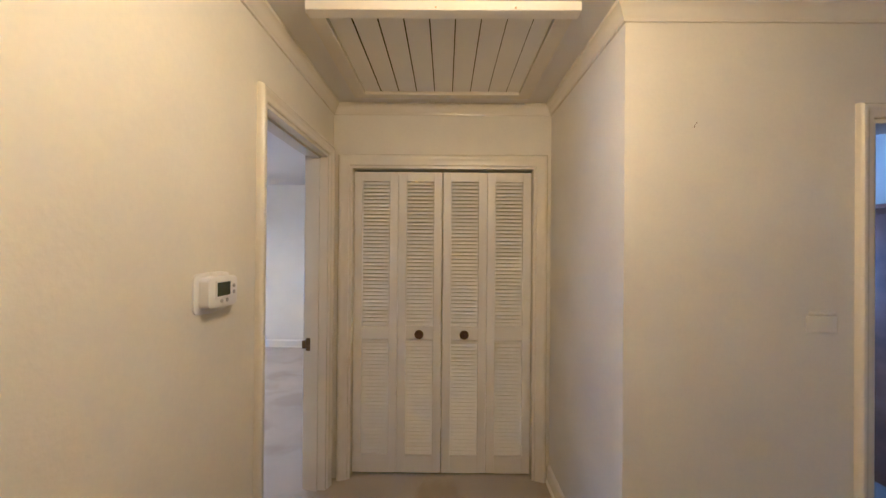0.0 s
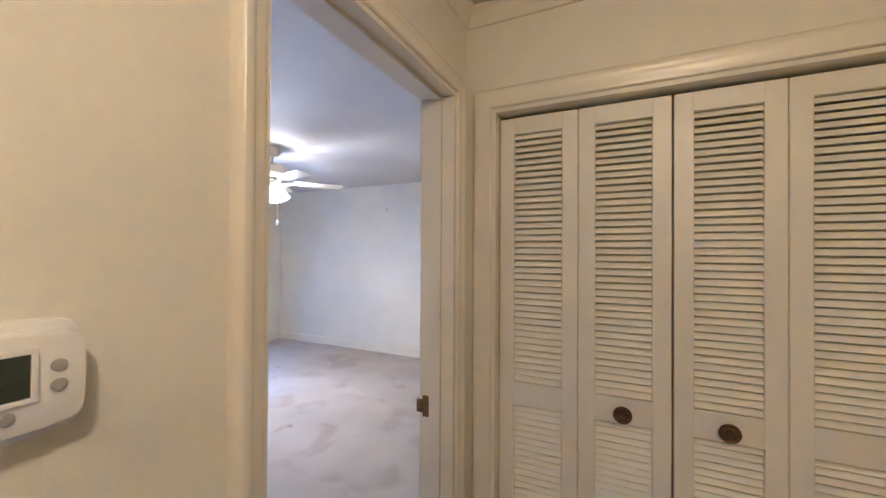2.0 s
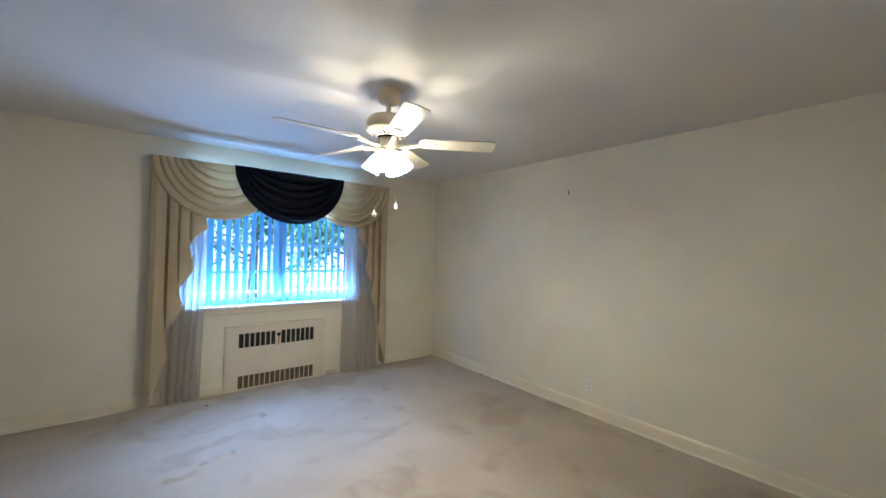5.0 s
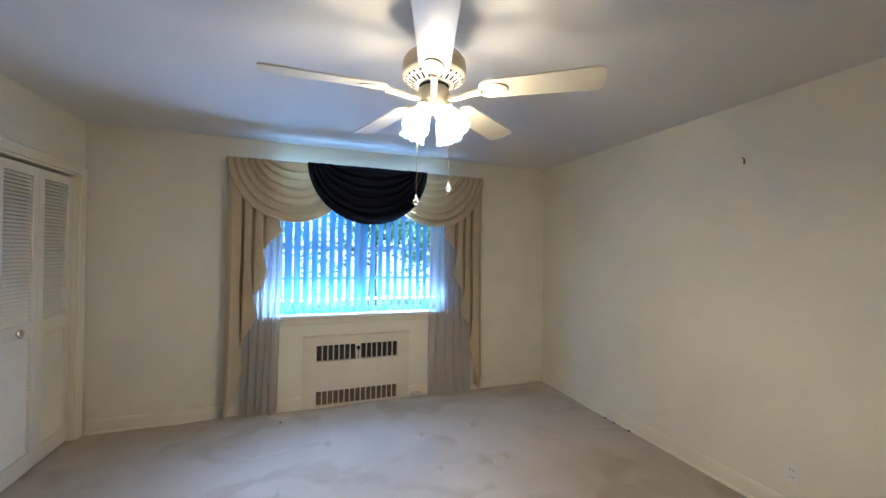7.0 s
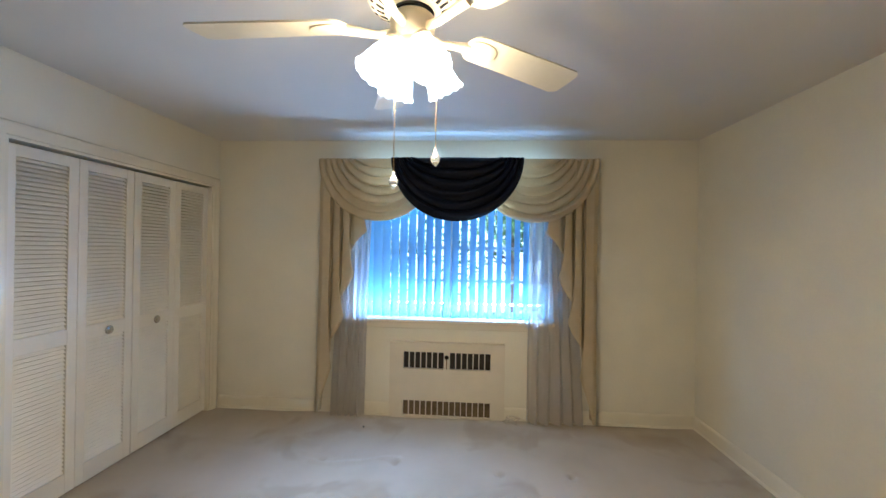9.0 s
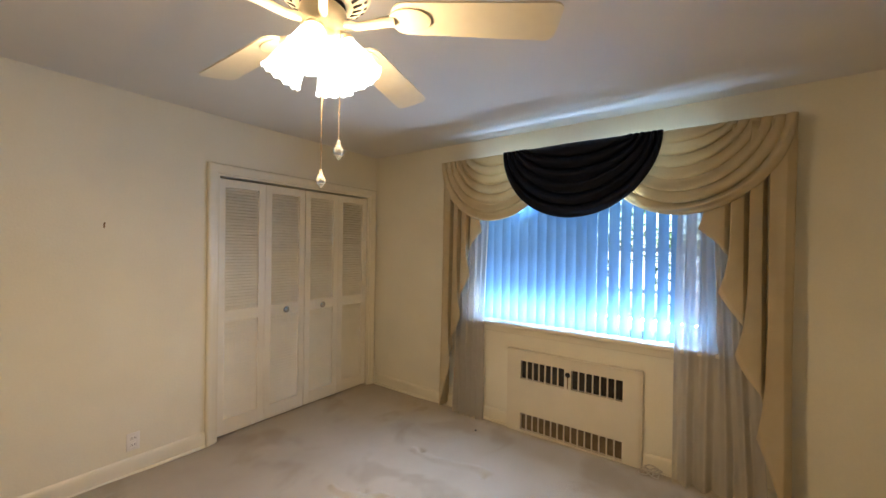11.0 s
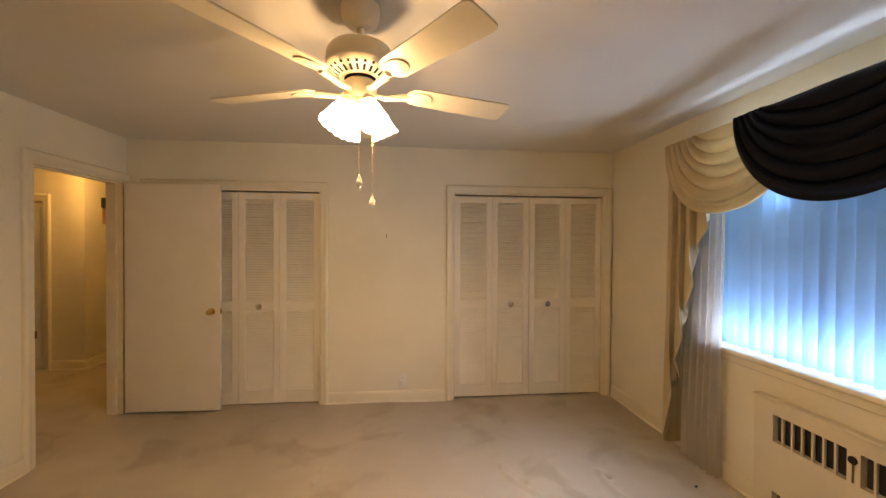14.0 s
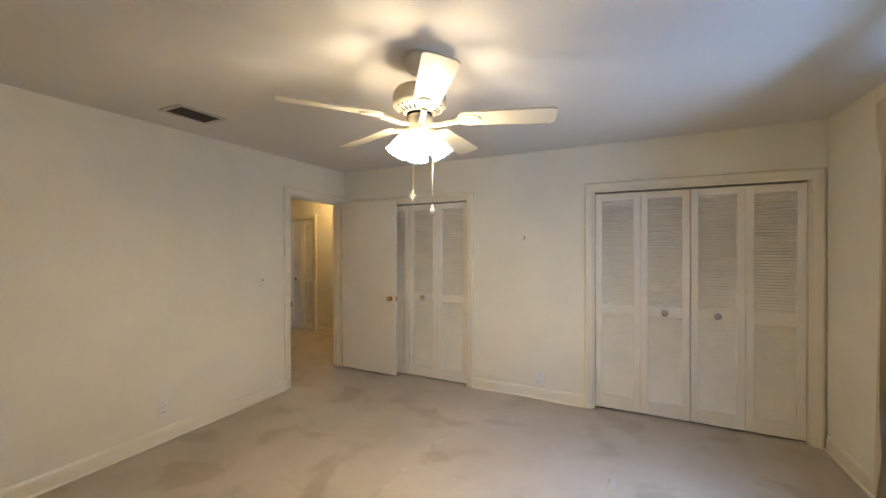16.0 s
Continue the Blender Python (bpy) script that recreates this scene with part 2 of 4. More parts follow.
def finish(bm, smooth=0.0):
    bmesh.ops.recalc_face_normals(bm, faces=bm.faces)
    if smooth:
        for f in bm.faces:
            f.smooth = True
        for e in bm.edges:
            if len(e.link_faces) == 2 and e.calc_face_angle(0) > radians(smooth):
                e.smooth = False


def mesh_of(name, bm, mat, smooth=40):
    finish(bm, smooth)
    me = bpy.data.meshes.new(name)
    bm.to_mesh(me)
    bm.free()
    me.materials.append(mat)
    return me


def part(name, bm, mat, parent, label="", smooth=40):
    ob = new(name, mesh_of(name, bm, mat, smooth))
    ob.parent = parent
    return tagged(ob, label)


def structure(name, bm, mat, label, category, smooth=30):
    return tagged(new(name, mesh_of(name, bm, mat, smooth)), label, category, kind="structure")


def thing(name, label, category, m=None, group=""):
    ob = tagged(new(name), label, category, group)
    if m is not None:
        ob.matrix_basis = m
    return ob


def wall_boxes(bm, axis, at0, at1, a0, a1, z0, z1, openings=()):
    """A wall along axis from a0 to a1 and at0 to at1 thick, with openings (b0, b1, c0, c1) cut through."""
    def piece(b0, b1, c0, c1):
        if b1 - b0 > 1e-4 and c1 - c0 > 1e-4:
            if axis == "x":
                box(bm, b0, b1, at0, at1, c0, c1)
            else:
                box(bm, at0, at1, b0, b1, c0, c1)
    last = a0
    for b0, b1, c0, c1 in sorted(openings):
        piece(last, b0, z0, z1)
        piece(b0, b1, z0, c0)
        piece(b0, b1, c1, z1)
        last = b1
    piece(last, a1, z0, z1)


def sweep(bm, path, profile, place):
    """A profile swept with mitred corners. path: 2D points; profile: (out, up) pairs, out to the path's left; place(px, py, up): 3D point."""
    rows = []
    pts = [Vector(p) for p in path]
    dirs = [(b - a).normalized() for a, b in zip(pts, pts[1:])]
    for i, p in enumerate(pts):
        d0, d1 = dirs[max(i - 1, 0)], dirs[min(i, len(dirs) - 1)]
        n0, n1 = Vector((-d0.y, d0.x)), Vector((-d1.y, d1.x))
        n = (n0 + n1)
        n = n / max(n.dot(n0), 1e-6)
        rows.append([bm.verts.new(place(*(p + n * o), u)) for o, u in profile])
    for a, b in zip(rows, rows[1:]):
        for k in range(len(profile)):
            j = (k + 1) % len(profile)
            bm.faces.new((a[k], a[j], b[j], b[k]))
    bm.faces.new(list(reversed(rows[0])))
    bm.faces.new(rows[-1])


CASING = [(0.0, 0.0), (0.0, 0.011), (0.004, 0.016), (0.014, 0.018), (0.028, 0.019), (0.036, 0.022), (0.044, 0.026), (0.053, 0.028), (0.061, 0.027), (0.068, 0.022), (0.072, 0.014), (0.072, 0.0)]


def casing(name, axis, face, out, a0, a1, top, bottom=0.0, wide=1.0):
    """Mitred moulding round an opening from a0 to a1 in the wall face; out is +1 or -1, the way the face looks."""
    bm = bmesh.new()
    path = [(a0, bottom), (a0, top), (a1, top), (a1, bottom)]
    shape = [(w * wide, d) for w, d in CASING]
    if axis == "x":
        sweep(bm, path, shape, lambda px, pz, u: Vector((px, face + out * u, pz)))
    else:
        sweep(bm, path, shape, lambda py, pz, u: Vector((face + out * u, py, pz)))
    return structure(name, bm, TRIM, "cream painted wooden door casing with rounded edge", "door trim")


BASE = [(0.0, 0.0), (0.014, 0.0), (0.014, 0.085), (0.011, 0.098), (0.006, 0.108), (0.0, 0.112)]
BEAD = [(0.014, 0.0), (0.028, 0.0), (0.027, 0.008), (0.022, 0.014), (0.014, 0.016)]
CROWN = [(0.0, 0.0), (0.010, 0.0), (0.012, 0.010), (0.020, 0.018), (0.024, 0.032), (0.036, 0.046), (0.046, 0.052), (0.048, 0.065), (0.0, 0.065)]


def skirting(name, path, mat=TRIM):
    bm = bmesh.new()
    sweep(bm, path, BASE, lambda x, y, u: Vector((x, y, u)))
    ob = structure(name, bm, mat, "cream painted wooden baseboard along the carpet", "baseboard")
    bm = bmesh.new()
    sweep(bm, path, BEAD, lambda x, y, u: Vector((x, y, u)))
    part("shoe_bead", bm, mat, ob)
    return ob


# ---- plan ----
X_W, X_E, X_HALL = -5.48, -0.88, -0.75      # window wall, door wall (room side, hall side)
Y_S, Y_N = 1.55, 5.82                       # closet wall, blank wall
CEIL, ROOM_CEIL = 2.43, 2.465                # hall and bedroom ceilings
X_HE, Y_HN, Y_HC = 0.665, 2.54, 1.53        # hall: east side, closet wall, wall past the corner
X_PIER, Y_PIER = 0.46, 0.28                 # pier beside the corridor
DOOR_Y0, DOOR_Y1, DOOR_TOP = 1.595, 2.43, 2.078
C1, C2, HC, SC = (-2.583, -1.07), (-5.392, -3.848), (-0.642, 0.568), (0.90, 2.12)
CLOSET_TOP = 2.035
WIN_Y0, WIN_Y1, WIN_Z0, WIN_Z1 = 2.84, 4.60, 0.87, 2.25
E2_X0, E2_X1, E2_TOP = 1.597, 2.36, 2.0

bm = bmesh.new()
wall_boxes(bm, "y", X_W - 0.25, X_W, Y_S - 0.85, Y_N + 0.13, -0.05, ROOM_CEIL, [(WIN_Y0, WIN_Y1, WIN_Z0, WIN_Z1)])
structure("wall_west", bm, WALL, "off-white painted plaster wall with a wide window", "wall")
bm = bmesh.new()
wall_boxes(bm, "x", Y_N, Y_N + 0.13, X_W, X_HALL, -0.05, ROOM_CEIL)
structure("wall_north", bm, WALL, "blank off-white painted plaster wall", "wall")
bm = bmesh.new()
wall_boxes(bm, "x", Y_S - 0.12, Y_S, X_W, X_E, -0.05, ROOM_CEIL, [(*C2, -0.05, CLOSET_TOP), (*C1, -0.05, CLOSET_TOP)])
structure("wall_south", bm, WALL, "off-white painted plaster wall with two closet openings", "wall")
bm = bmesh.new()
wall_boxes(bm, "y", X_E, X_E + 0.065, -3.0, Y_N, -0.05, ROOM_CEIL, [(DOOR_Y0, DOOR_Y1, -0.05, DOOR_TOP)])
structure("wall_east", bm, WALL, "off-white painted plaster wall with a doorway", "wall")
bm = bmesh.new()
wall_boxes(bm, "y", X_E + 0.065, X_HALL, -3.0, Y_N, -0.05, CEIL, [(DOOR_Y0, DOOR_Y1, -0.05, DOOR_TOP)])
structure("wall_hall_west", bm, HALL_WALL, "cream painted hall wall beside the doorway", "wall")
bm = bmesh.new()
wall_boxes(bm, "x", Y_HN, Y_HN + 0.12, X_HALL, X_HE + 0.12, -0.05, CEIL, [(*HC, -0.05, CLOSET_TOP)])
structure("wall_hall_north", bm, HALL_WALL, "cream painted hall wall round a closet", "wall")
bm = bmesh.new()
wall_boxes(bm, "y", X_HE, X_HE + 0.12, Y_HC + 0.12, Y_HN, -0.05, CEIL)
wall_boxes(bm, "x", Y_HC, Y_HC + 0.12, X_HE, 3.4, -0.05, CEIL, [(E2_X0, E2_X1, -0.05, E2_TOP)])
structure("wall_hall_corner", bm, HALL_WALL, "cream painted hall wall with an outer corner", "wall")
bm = bmesh.new()
wall_boxes(bm, "y", X_PIER, X_PIER + 0.12, -3.0, Y_PIER - 0.12, -0.05, CEIL)
wall_boxes(bm, "x", Y_PIER - 0.12, Y_PIER, X_PIER, 3.4, -0.05, CEIL, [(*SC, -0.05, CLOSET_TOP)])
structure("wall_hall_south", bm, HALL_WALL, "cream painted hall wall beside a louvered closet", "wall")
bm = bmesh.new()
wall_boxes(bm, "y", 3.4, 3.52, -0.8, 5.0, -0.05, CEIL)
structure("wall_hall_end", bm, HALL_WALL, "cream painted wall closing the hall", "wall")
bm = bmesh.new()
wall_boxes(bm, "x", -3.12, -3.0, X_E, X_PIER + 0.12, -0.05, CEIL)
structure("wall_corridor_end", bm, HALL_WALL, "cream painted wall closing the corridor", "wall")
# closet interiors
bm = bmesh.new()
wall_boxes(bm, "x", Y_S - 0.85, Y_S - 0.75, X_W, X_E, -0.05, ROOM_CEIL)
wall_boxes(bm, "y", -3.25, -3.15, Y_S - 0.75, Y_S - 0.12, -0.05, ROOM_CEIL)
wall_boxes(bm, "x", Y_HN + 0.72, Y_HN + 0.82, X_HALL, X_HE + 0.12, -0.05, CEIL)
wall_boxes(bm, "y", X_HE, X_HE + 0.12, Y_HN + 0.12, Y_HN + 0.72, -0.05, CEIL)
wall_boxes(bm, "x", Y_PIER - 0.8, Y_PIER - 0.7, X_PIER + 0.12, 3.4, -0.05, CEIL)
structure("wall_closets", bm, HALL_WALL, "plain painted closet back walls", "wall")
# room past the hall's far door
bm = bmesh.new()
# the back wall's opening is unseen, added to let daylight in
wall_boxes(bm, "x", 5.0, 5.12, X_HE, 3.52, -0.05, CEIL, [(1.3, 2.9, 0.9, 2.1)])
wall_boxes(bm, "y", X_HE, X_HE + 0.12, Y_HN + 0.82, 5.0, -0.05, CEIL)
structure("wall_far_bedroom", bm, WALL, "pale painted wall of the neighbouring bedroom", "wall")

bm = bmesh.new()
box(bm, X_W - 0.25, X_E + 0.065, Y_S - 0.85, Y_N + 0.13, ROOM_CEIL, ROOM_CEIL + 0.15)
structure("ceiling", bm, CEILING, "smooth off-white painted bedroom ceiling", "ceiling")
bm = bmesh.new()
box(bm, X_E + 0.065, 3.52, -3.12, Y_N + 0.13, CEIL, CEIL + 0.185)
box(bm, X_E - 0.05, X_E + 0.065, -3.12, Y_S - 0.85, CEIL, CEIL + 0.185)
structure("ceiling_hall", bm, CEILING, "smooth off-white painted hall ceiling", "ceiling")
# ---- floor ----
RIDGES = [  # ((x, y), (x, y), height, width)
    ((-2.84, 2.62), (-2.845, 3.02), 0.024, 0.015), ((-2.845, 3.02), (-2.73, 3.42), 0.026, 0.015),
    ((-4.05, 2.68), (-4.17, 3.06), 0.026, 0.018), ((-4.70, 2.80), (-4.75, 3.38), 0.014, 0.025),
    ((-4.15, 4.05), (-4.15, 4.62), 0.008, 0.04),
]
DENTS = [(-4.15, 2.87), (-4.72, 2.86), (-4.72, 3.38), (-4.15, 4.09), (-4.147, 4.60), (-4.67, 4.58), (-4.66, 4.10), (-2.74, 3.50)]


def carpet_floor():
    xs = np.concatenate([np.arange(X_W - 0.02, -0.9, 0.012), np.arange(-0.9, 3.45, 0.06)])
    ys = np.concatenate([np.arange(-3.05, 1.5, 0.06), np.arange(1.5, Y_N + 0.02, 0.012)])
    gx, gy = np.meshgrid(xs, ys, indexing="ij")
    z = np.zeros_like(gx)
    for (ax, ay), (bx, by), h, w in RIDGES:
        d = np.array([bx - ax, by - ay])
        t = np.clip(((gx - ax) * d[0] + (gy - ay) * d[1]) / (d @ d), 0, 1)
        off = np.hypot(gx - ax - t * d[0] - 0.03 * np.sin(5 * t), gy - ay - t * d[1] - 0.02 * np.sin(7 * t))
        z += h * np.exp(-(off / w) ** 2)
    for dx, dy in DENTS:
        z -= 0.028 * np.exp(-((gx - dx) ** 2 + (gy - dy) ** 2) / 0.024**2)
    for k in range(14):
        a, f, p = random.uniform(0, 6.28), random.uniform(1.5, 6), random.uniform(0, 6.28)
        z += 0.0018 * np.sin(f * (gx * math.cos(a) + gy * math.sin(a)) + p)
    n, m = gx.shape
    co = np.stack([gx, gy, z], -1).reshape(-1, 3)
    idx = np.arange(n * m).reshape(n, m)
    faces = np.stack([idx[:-1, :-1], idx[1:, :-1], idx[1:, 1:], idx[:-1, 1:]], -1).reshape(-1, 4)
    me = bpy.data.meshes.new("floor")
    me.from_pydata(co.tolist(), [], faces.tolist())
    me.polygons.foreach_set("use_smooth", [True] * len(me.polygons))
    me.materials.append(CARPET)
    return tagged(new("floor", me), "worn beige carpet with stains, dents and wrinkles", "carpet", kind="structure")


carpet_floor()
bm = bmesh.new()
box(bm, X_W - 0.25, 3.52, -3.12, 5.95, -0.5, -0.05)
structure("foundation", bm, CONCRETE, "concrete slab under the house", "foundation")

# ---- trim ----
casing("trim_closet_room_a", "x", Y_S, 1, *C1, CLOSET_TOP)
casing("trim_closet_room_b", "x", Y_S, 1, *C2, CLOSET_TOP)
casing("trim_door_room", "y", X_E, -1, DOOR_Y0, DOOR_Y1, DOOR_TOP)
casing("trim_door_hall", "y", X_HALL, 1, DOOR_Y0, DOOR_Y1, DOOR_TOP, wide=0.8)
casing("trim_closet_hall", "x", Y_HN, -1, *HC, CLOSET_TOP)
casing("trim_closet_south", "x", Y_PIER, 1, *SC, CLOSET_TOP)
casing("trim_far_door", "x", Y_HC, -1, E2_X0, E2_X1, E2_TOP, wide=0.8)


def jamb(name, axis, a0, a1, d0, d1, top, stop=None):
    """Lining boards of an opening, with a door stop where there is one."""
    bm = bmesh.new()
    def b(p0, p1, q0, q1, z0, z1):
        if axis == "x":
            box(bm, p0, p1, q0, q1, z0, z1)
        else:
            box(bm, q0, q1, p0, p1, z0, z1)
    t = 0.016
    b(a0 - 0.002, a0 + t, d0 - 0.004, d1 + 0.004, 0, top)
    b(a1 - t, a1 + 0.002, d0 - 0.004, d1 + 0.004, 0, top)
    b(a0 + t, a1 - t, d0 - 0.004, d1 + 0.004, top - t, top + 0.002)
    if stop:
        s0, s1 = stop
        b(a0 + t, a0 + t + 0.012, s0, s1, 0, top - t)
        b(a1 - t - 0.012, a1 - t, s0, s1, 0, top - t)
        b(a0 + t + 0.012, a1 - t - 0.012, s0, s1, top - t - 0.012, top - t)
    return structure(name, bm, TRIM, "cream painted door jamb with stop", "door jamb")


door_jamb = jamb("jamb_door", "y", DOOR_Y0, DOOR_Y1, X_E, X_HALL, DOOR_TOP, (X_E + 0.045, X_E + 0.085))
bm = bmesh.new()
box(bm, X_E + 0.008, X_E + 0.034, DOOR_Y1 - 0.0185, DOOR_Y1 - 0.0145, 0.86, 0.94, 0.001)
box(bm, X_E - 0.016, X_E + 0.008, DOOR_Y1 - 0.022, DOOR_Y1 - 0.0145, 0.875, 0.925, 0.002)
part("strike_plate", bm, BRONZE, door_jamb, "worn metal strike plate")
jamb("jamb_closet_a", "x", *C1, Y_S - 0.12, Y_S, CLOSET_TOP)
jamb("jamb_closet_b", "x", *C2, Y_S - 0.12, Y_S, CLOSET_TOP)
jamb("jamb_closet_hall", "x", *HC, Y_HN, Y_HN + 0.12, CLOSET_TOP)
jamb("jamb_closet_south", "x", *SC, Y_PIER - 0.12, Y_PIER, CLOSET_TOP)
jamb("jamb_far_door", "x", E2_X0, E2_X1, Y_HC, Y_HC + 0.12, E2_TOP)

CW = 0.072
skirting("baseboard_room_south", [(C1[0] - CW, Y_S), (C2[1] + CW, Y_S)][::-1])
skirting("baseboard_room_west", [(X_W, Y_N), (X_W, 4.206)])
skirting("baseboard_room_corner", [(X_W, 3.184), (X_W, Y_S + 0.03)])
skirting("baseboard_room_north", [(X_E, Y_N), (X_W + 0.014, Y_N)])
skirting("baseboard_room_east", [(X_E, DOOR_Y1 + CW), (X_E, Y_N - 0.014)])
skirting("baseboard_hall_west", [(X_HALL, DOOR_Y0 - CW), (X_HALL, -3.0)])
skirting("baseboard_hall_east", [(E2_X0 - CW, Y_HC), (X_HE, Y_HC), (X_HE, Y_HN)])
skirting("baseboard_hall_far", [(3.4, Y_HC), (E2_X1 + CW, Y_HC)])
skirting("baseboard_hall_south", [(X_PIER, -3.0), (X_PIER, Y_PIER), (SC[0] - CW, Y_PIER)])
skirting("baseboard_hall_end", [(SC[1] + CW, Y_PIER), (3.4, Y_PIER), (3.4, Y_HC)])

bm = bmesh.new()
sweep(bm, [(3.4, Y_HC), (X_HE, Y_HC), (X_HE, Y_HN), (X_HALL, Y_HN), (X_HALL, -3.0)], CROWN, lambda x, y, u: Vector((x, y, CEIL - 0.065 + u)))
structure("trim_crown_north", bm, TRIM, "cream painted crown moulding round the hall ceiling", "crown moulding")
bm = bmesh.new()
sweep(bm, [(X_PIER, -3.0), (X_PIER, Y_PIER), (3.4, Y_PIER)], CROWN, lambda x, y, u: Vector((x, y, CEIL - 0.065 + u)))
structure("trim_crown_south", bm, TRIM, "cream painted crown moulding round the hall ceiling", "crown moulding")


# ---- bifold closet doors ----
SLATS = {}
HI0, HI1, LO0, LO1, PITCH = 0.985, 1.943, 0.135, 0.895, 0.0243


def slat_mesh(width):
    key = round(width, 3)
    if key not in SLATS:
        bm = bmesh.new()
        box(bm, -width / 2, width / 2, -0.0121, 0.0121, -0.0018, 0.0018)
        bmesh.ops.rotate(bm, verts=bm.verts, cent=(0, 0, 0), matrix=Matrix.Rotation(radians(50), 3, "X"))
        SLATS[key] = mesh_of("slat", bm, LOUVER, 0)
    return SLATS[key]


def knob(parent, x, z, mat, label, style):
    bm = bmesh.new()
    out = Matrix.Rotation(radians(90), 3, "X")
    if style == "rosette":
        lathe(bm, [(0.024, -0.016), (0.025, -0.012), (0.021, -0.009), (0.009, -0.006), (0.008, 0.008), (0.019, 0.013), (0.025, 0.018), (0.026, 0.022), (0.021, 0.0225), (0.019, 0.020), (0.009, 0.020), (0.007, 0.024), (0.001, 0.025)], 24, (x, -0.0165, z), out)
    else:
        lathe(bm, [(0.016, -0.016), (0.015, -0.010), (0.007, -0.006), (0.007, 0.004), (0.017, 0.012), (0.023, 0.019), (0.019, 0.026), (0.008, 0.029), (0.001, 0.0295)], 10, (x, -0.0165, z), out)
    grow = 1.15 if style == "rosette" else 1.32
    for v in bm.verts:
        v.co = Vector((x + (v.co.x - x) * grow, v.co.y, z + (v.co.z - z) * grow))
    return part("knob", bm, mat, parent, label, 25)


def bifold(origin, width, side, mat_knob, knob_label, style, label, group):
    """A folding pair of louvered panels; its face looks along -y of its own axes. side: which panel has the knob (0 or 1)."""
    ob = thing("bifold_door", label, "closet door", origin, group)
    w = width / 2
    for k in range(2):
        x0, x1 = k * w + 0.0008, (k + 1) * w - 0.0008
        bm = bmesh.new()
        st, d = 0.056, 0.0165
        b = 0.0025
        box(bm, x0, x0 + st, -d, d, 0.018, 2.005, b, 1)
        box(bm, x1 - st, x1, -d, d, 0.018, 2.005, b, 1)
        for z0, z1 in ((0.018, LO0), (LO1, HI0), (HI1, 2.005)):
            box(bm, x0 + st - 0.001, x1 - st + 0.001, -d + 0.0008, d - 0.0008, z0, z1)
        panel = part("panel", bm, DOOR, ob, smooth=30)
        me = slat_mesh(x1 - x0 - 2 * st + 0.012)
        for z0, z1 in ((LO0, LO1), (HI0, HI1)):
            n = int((z1 - z0) / PITCH)
            for i in range(n):
                s = new("slat", me)
                s.parent = panel
                s.location = ((x0 + x1) / 2, -0.001, z0 + (i + 0.5) * (z1 - z0) / n)
                s.rotation_euler = (random.gauss(0, 0.016), 0, 0)
        if k == side:
            knob(panel, (x0 + x1) / 2 + 0.0, (LO1 + HI0) / 2 - 0.006, mat_knob, knob_label, style)
    return ob


def closet(opening, y, facing, mat_knob, knob_label, style, label, group):
    a0, a1 = opening[0] + 0.018, opening[1] - 0.018
    w = (a1 - a0) / 2 - 0.002
    if facing < 0:     # looks to -y
        bifold(pose(a0, y, 0), w, 1, mat_knob, knob_label, style, label, group)
        bifold(pose(a1 - w, y, 0), w, 0, mat_knob, knob_label, style, label, group)
    else:
        bifold(pose(a1, y, 0, 0, 0, 180), w, 1, mat_knob, knob_label, style, label, group)
        bifold(pose(a0 + w, y, 0, 0, 0, 180), w, 0, mat_knob, knob_label, style, label, group)


CREAM_DOOR = "closed cream louvered bifold closet door above beige carpet"
closet(HC, Y_HN + 0.062, -1, BRONZE, "antique bronze ring-shaped knob", "rosette", CREAM_DOOR, "hall closet doors")
closet(C1, Y_S - 0.045, 1, CHROME, "faceted silvery knob", "cut", "closed white louvered bifold door with silvery knob", "bedroom closet doors")
closet(C2, Y_S - 0.045, 1, CHROME, "faceted silvery knob", "cut", "closed white louvered bifold door with silvery knob", "bedroom closet doors")
closet(SC, Y_PIER - 0.045, 1, BRONZE, "dark bronze knob", "rosette", CREAM_DOOR, "hall closet doors")

# ---- bedroom door leaf ----
LEAF_W, LEAF_TOP = 0.805, 2.055


def door_leaf():
    ob = thing("bedroom_door", "open flush cream wooden door with a brass knob", "door", pose(-0.918, 1.622, 0, 0, 0, 178.9))
    # its own x runs from the hinge to the latch edge; -y is the face seen from the room
    bm = bmesh.new()
    box(bm, 0, LEAF_W, -0.0175, 0.0175, 0.022, LEAF_TOP, 0.002, 1)
    leaf = part("leaf", bm, DOOR, ob)
    for s in (1, -1):
        bm = bmesh.new()
        turn = Matrix.Rotation(radians(90 * s), 3, "X")
        lathe(bm, [(0.031, 0.0), (0.031, 0.004), (0.026, 0.008), (0.012, 0.011), (0.011, 0.026), (0.020, 0.032), (0.0265, 0.042), (0.0265, 0.050), (0.020, 0.057), (0.010, 0.059), (0.001, 0.0595)], 24, (LEAF_W - 0.07, -s * 0.0175, 0.915), turn)
        part("door_knob", bm, BRASS, leaf, "polished brass round knob", 25)
    bm = bmesh.new()
    box(bm, LEAF_W - 0.001, LEAF_W + 0.0015, -0.012, 0.012, 0.885, 0.945)
    box(bm, LEAF_W, LEAF_W + 0.009, -0.006, 0.006, 0.905, 0.925, 0.002, 1)
    part("latch", bm, BRASS, leaf, "brass latch plate")
    for z in (0.25, 1.05, 1.82):
        bm = bmesh.new()
        lathe(bm, [(0.006, 0), (0.006, 0.09)], 10, (-0.004, 0.019, z))
        box(bm, -0.0015, 0.0, -0.014, 0.018, z, z + 0.09)
        part("hinge", bm, BRASS, ob, "painted-over door hinge")


door_leaf()


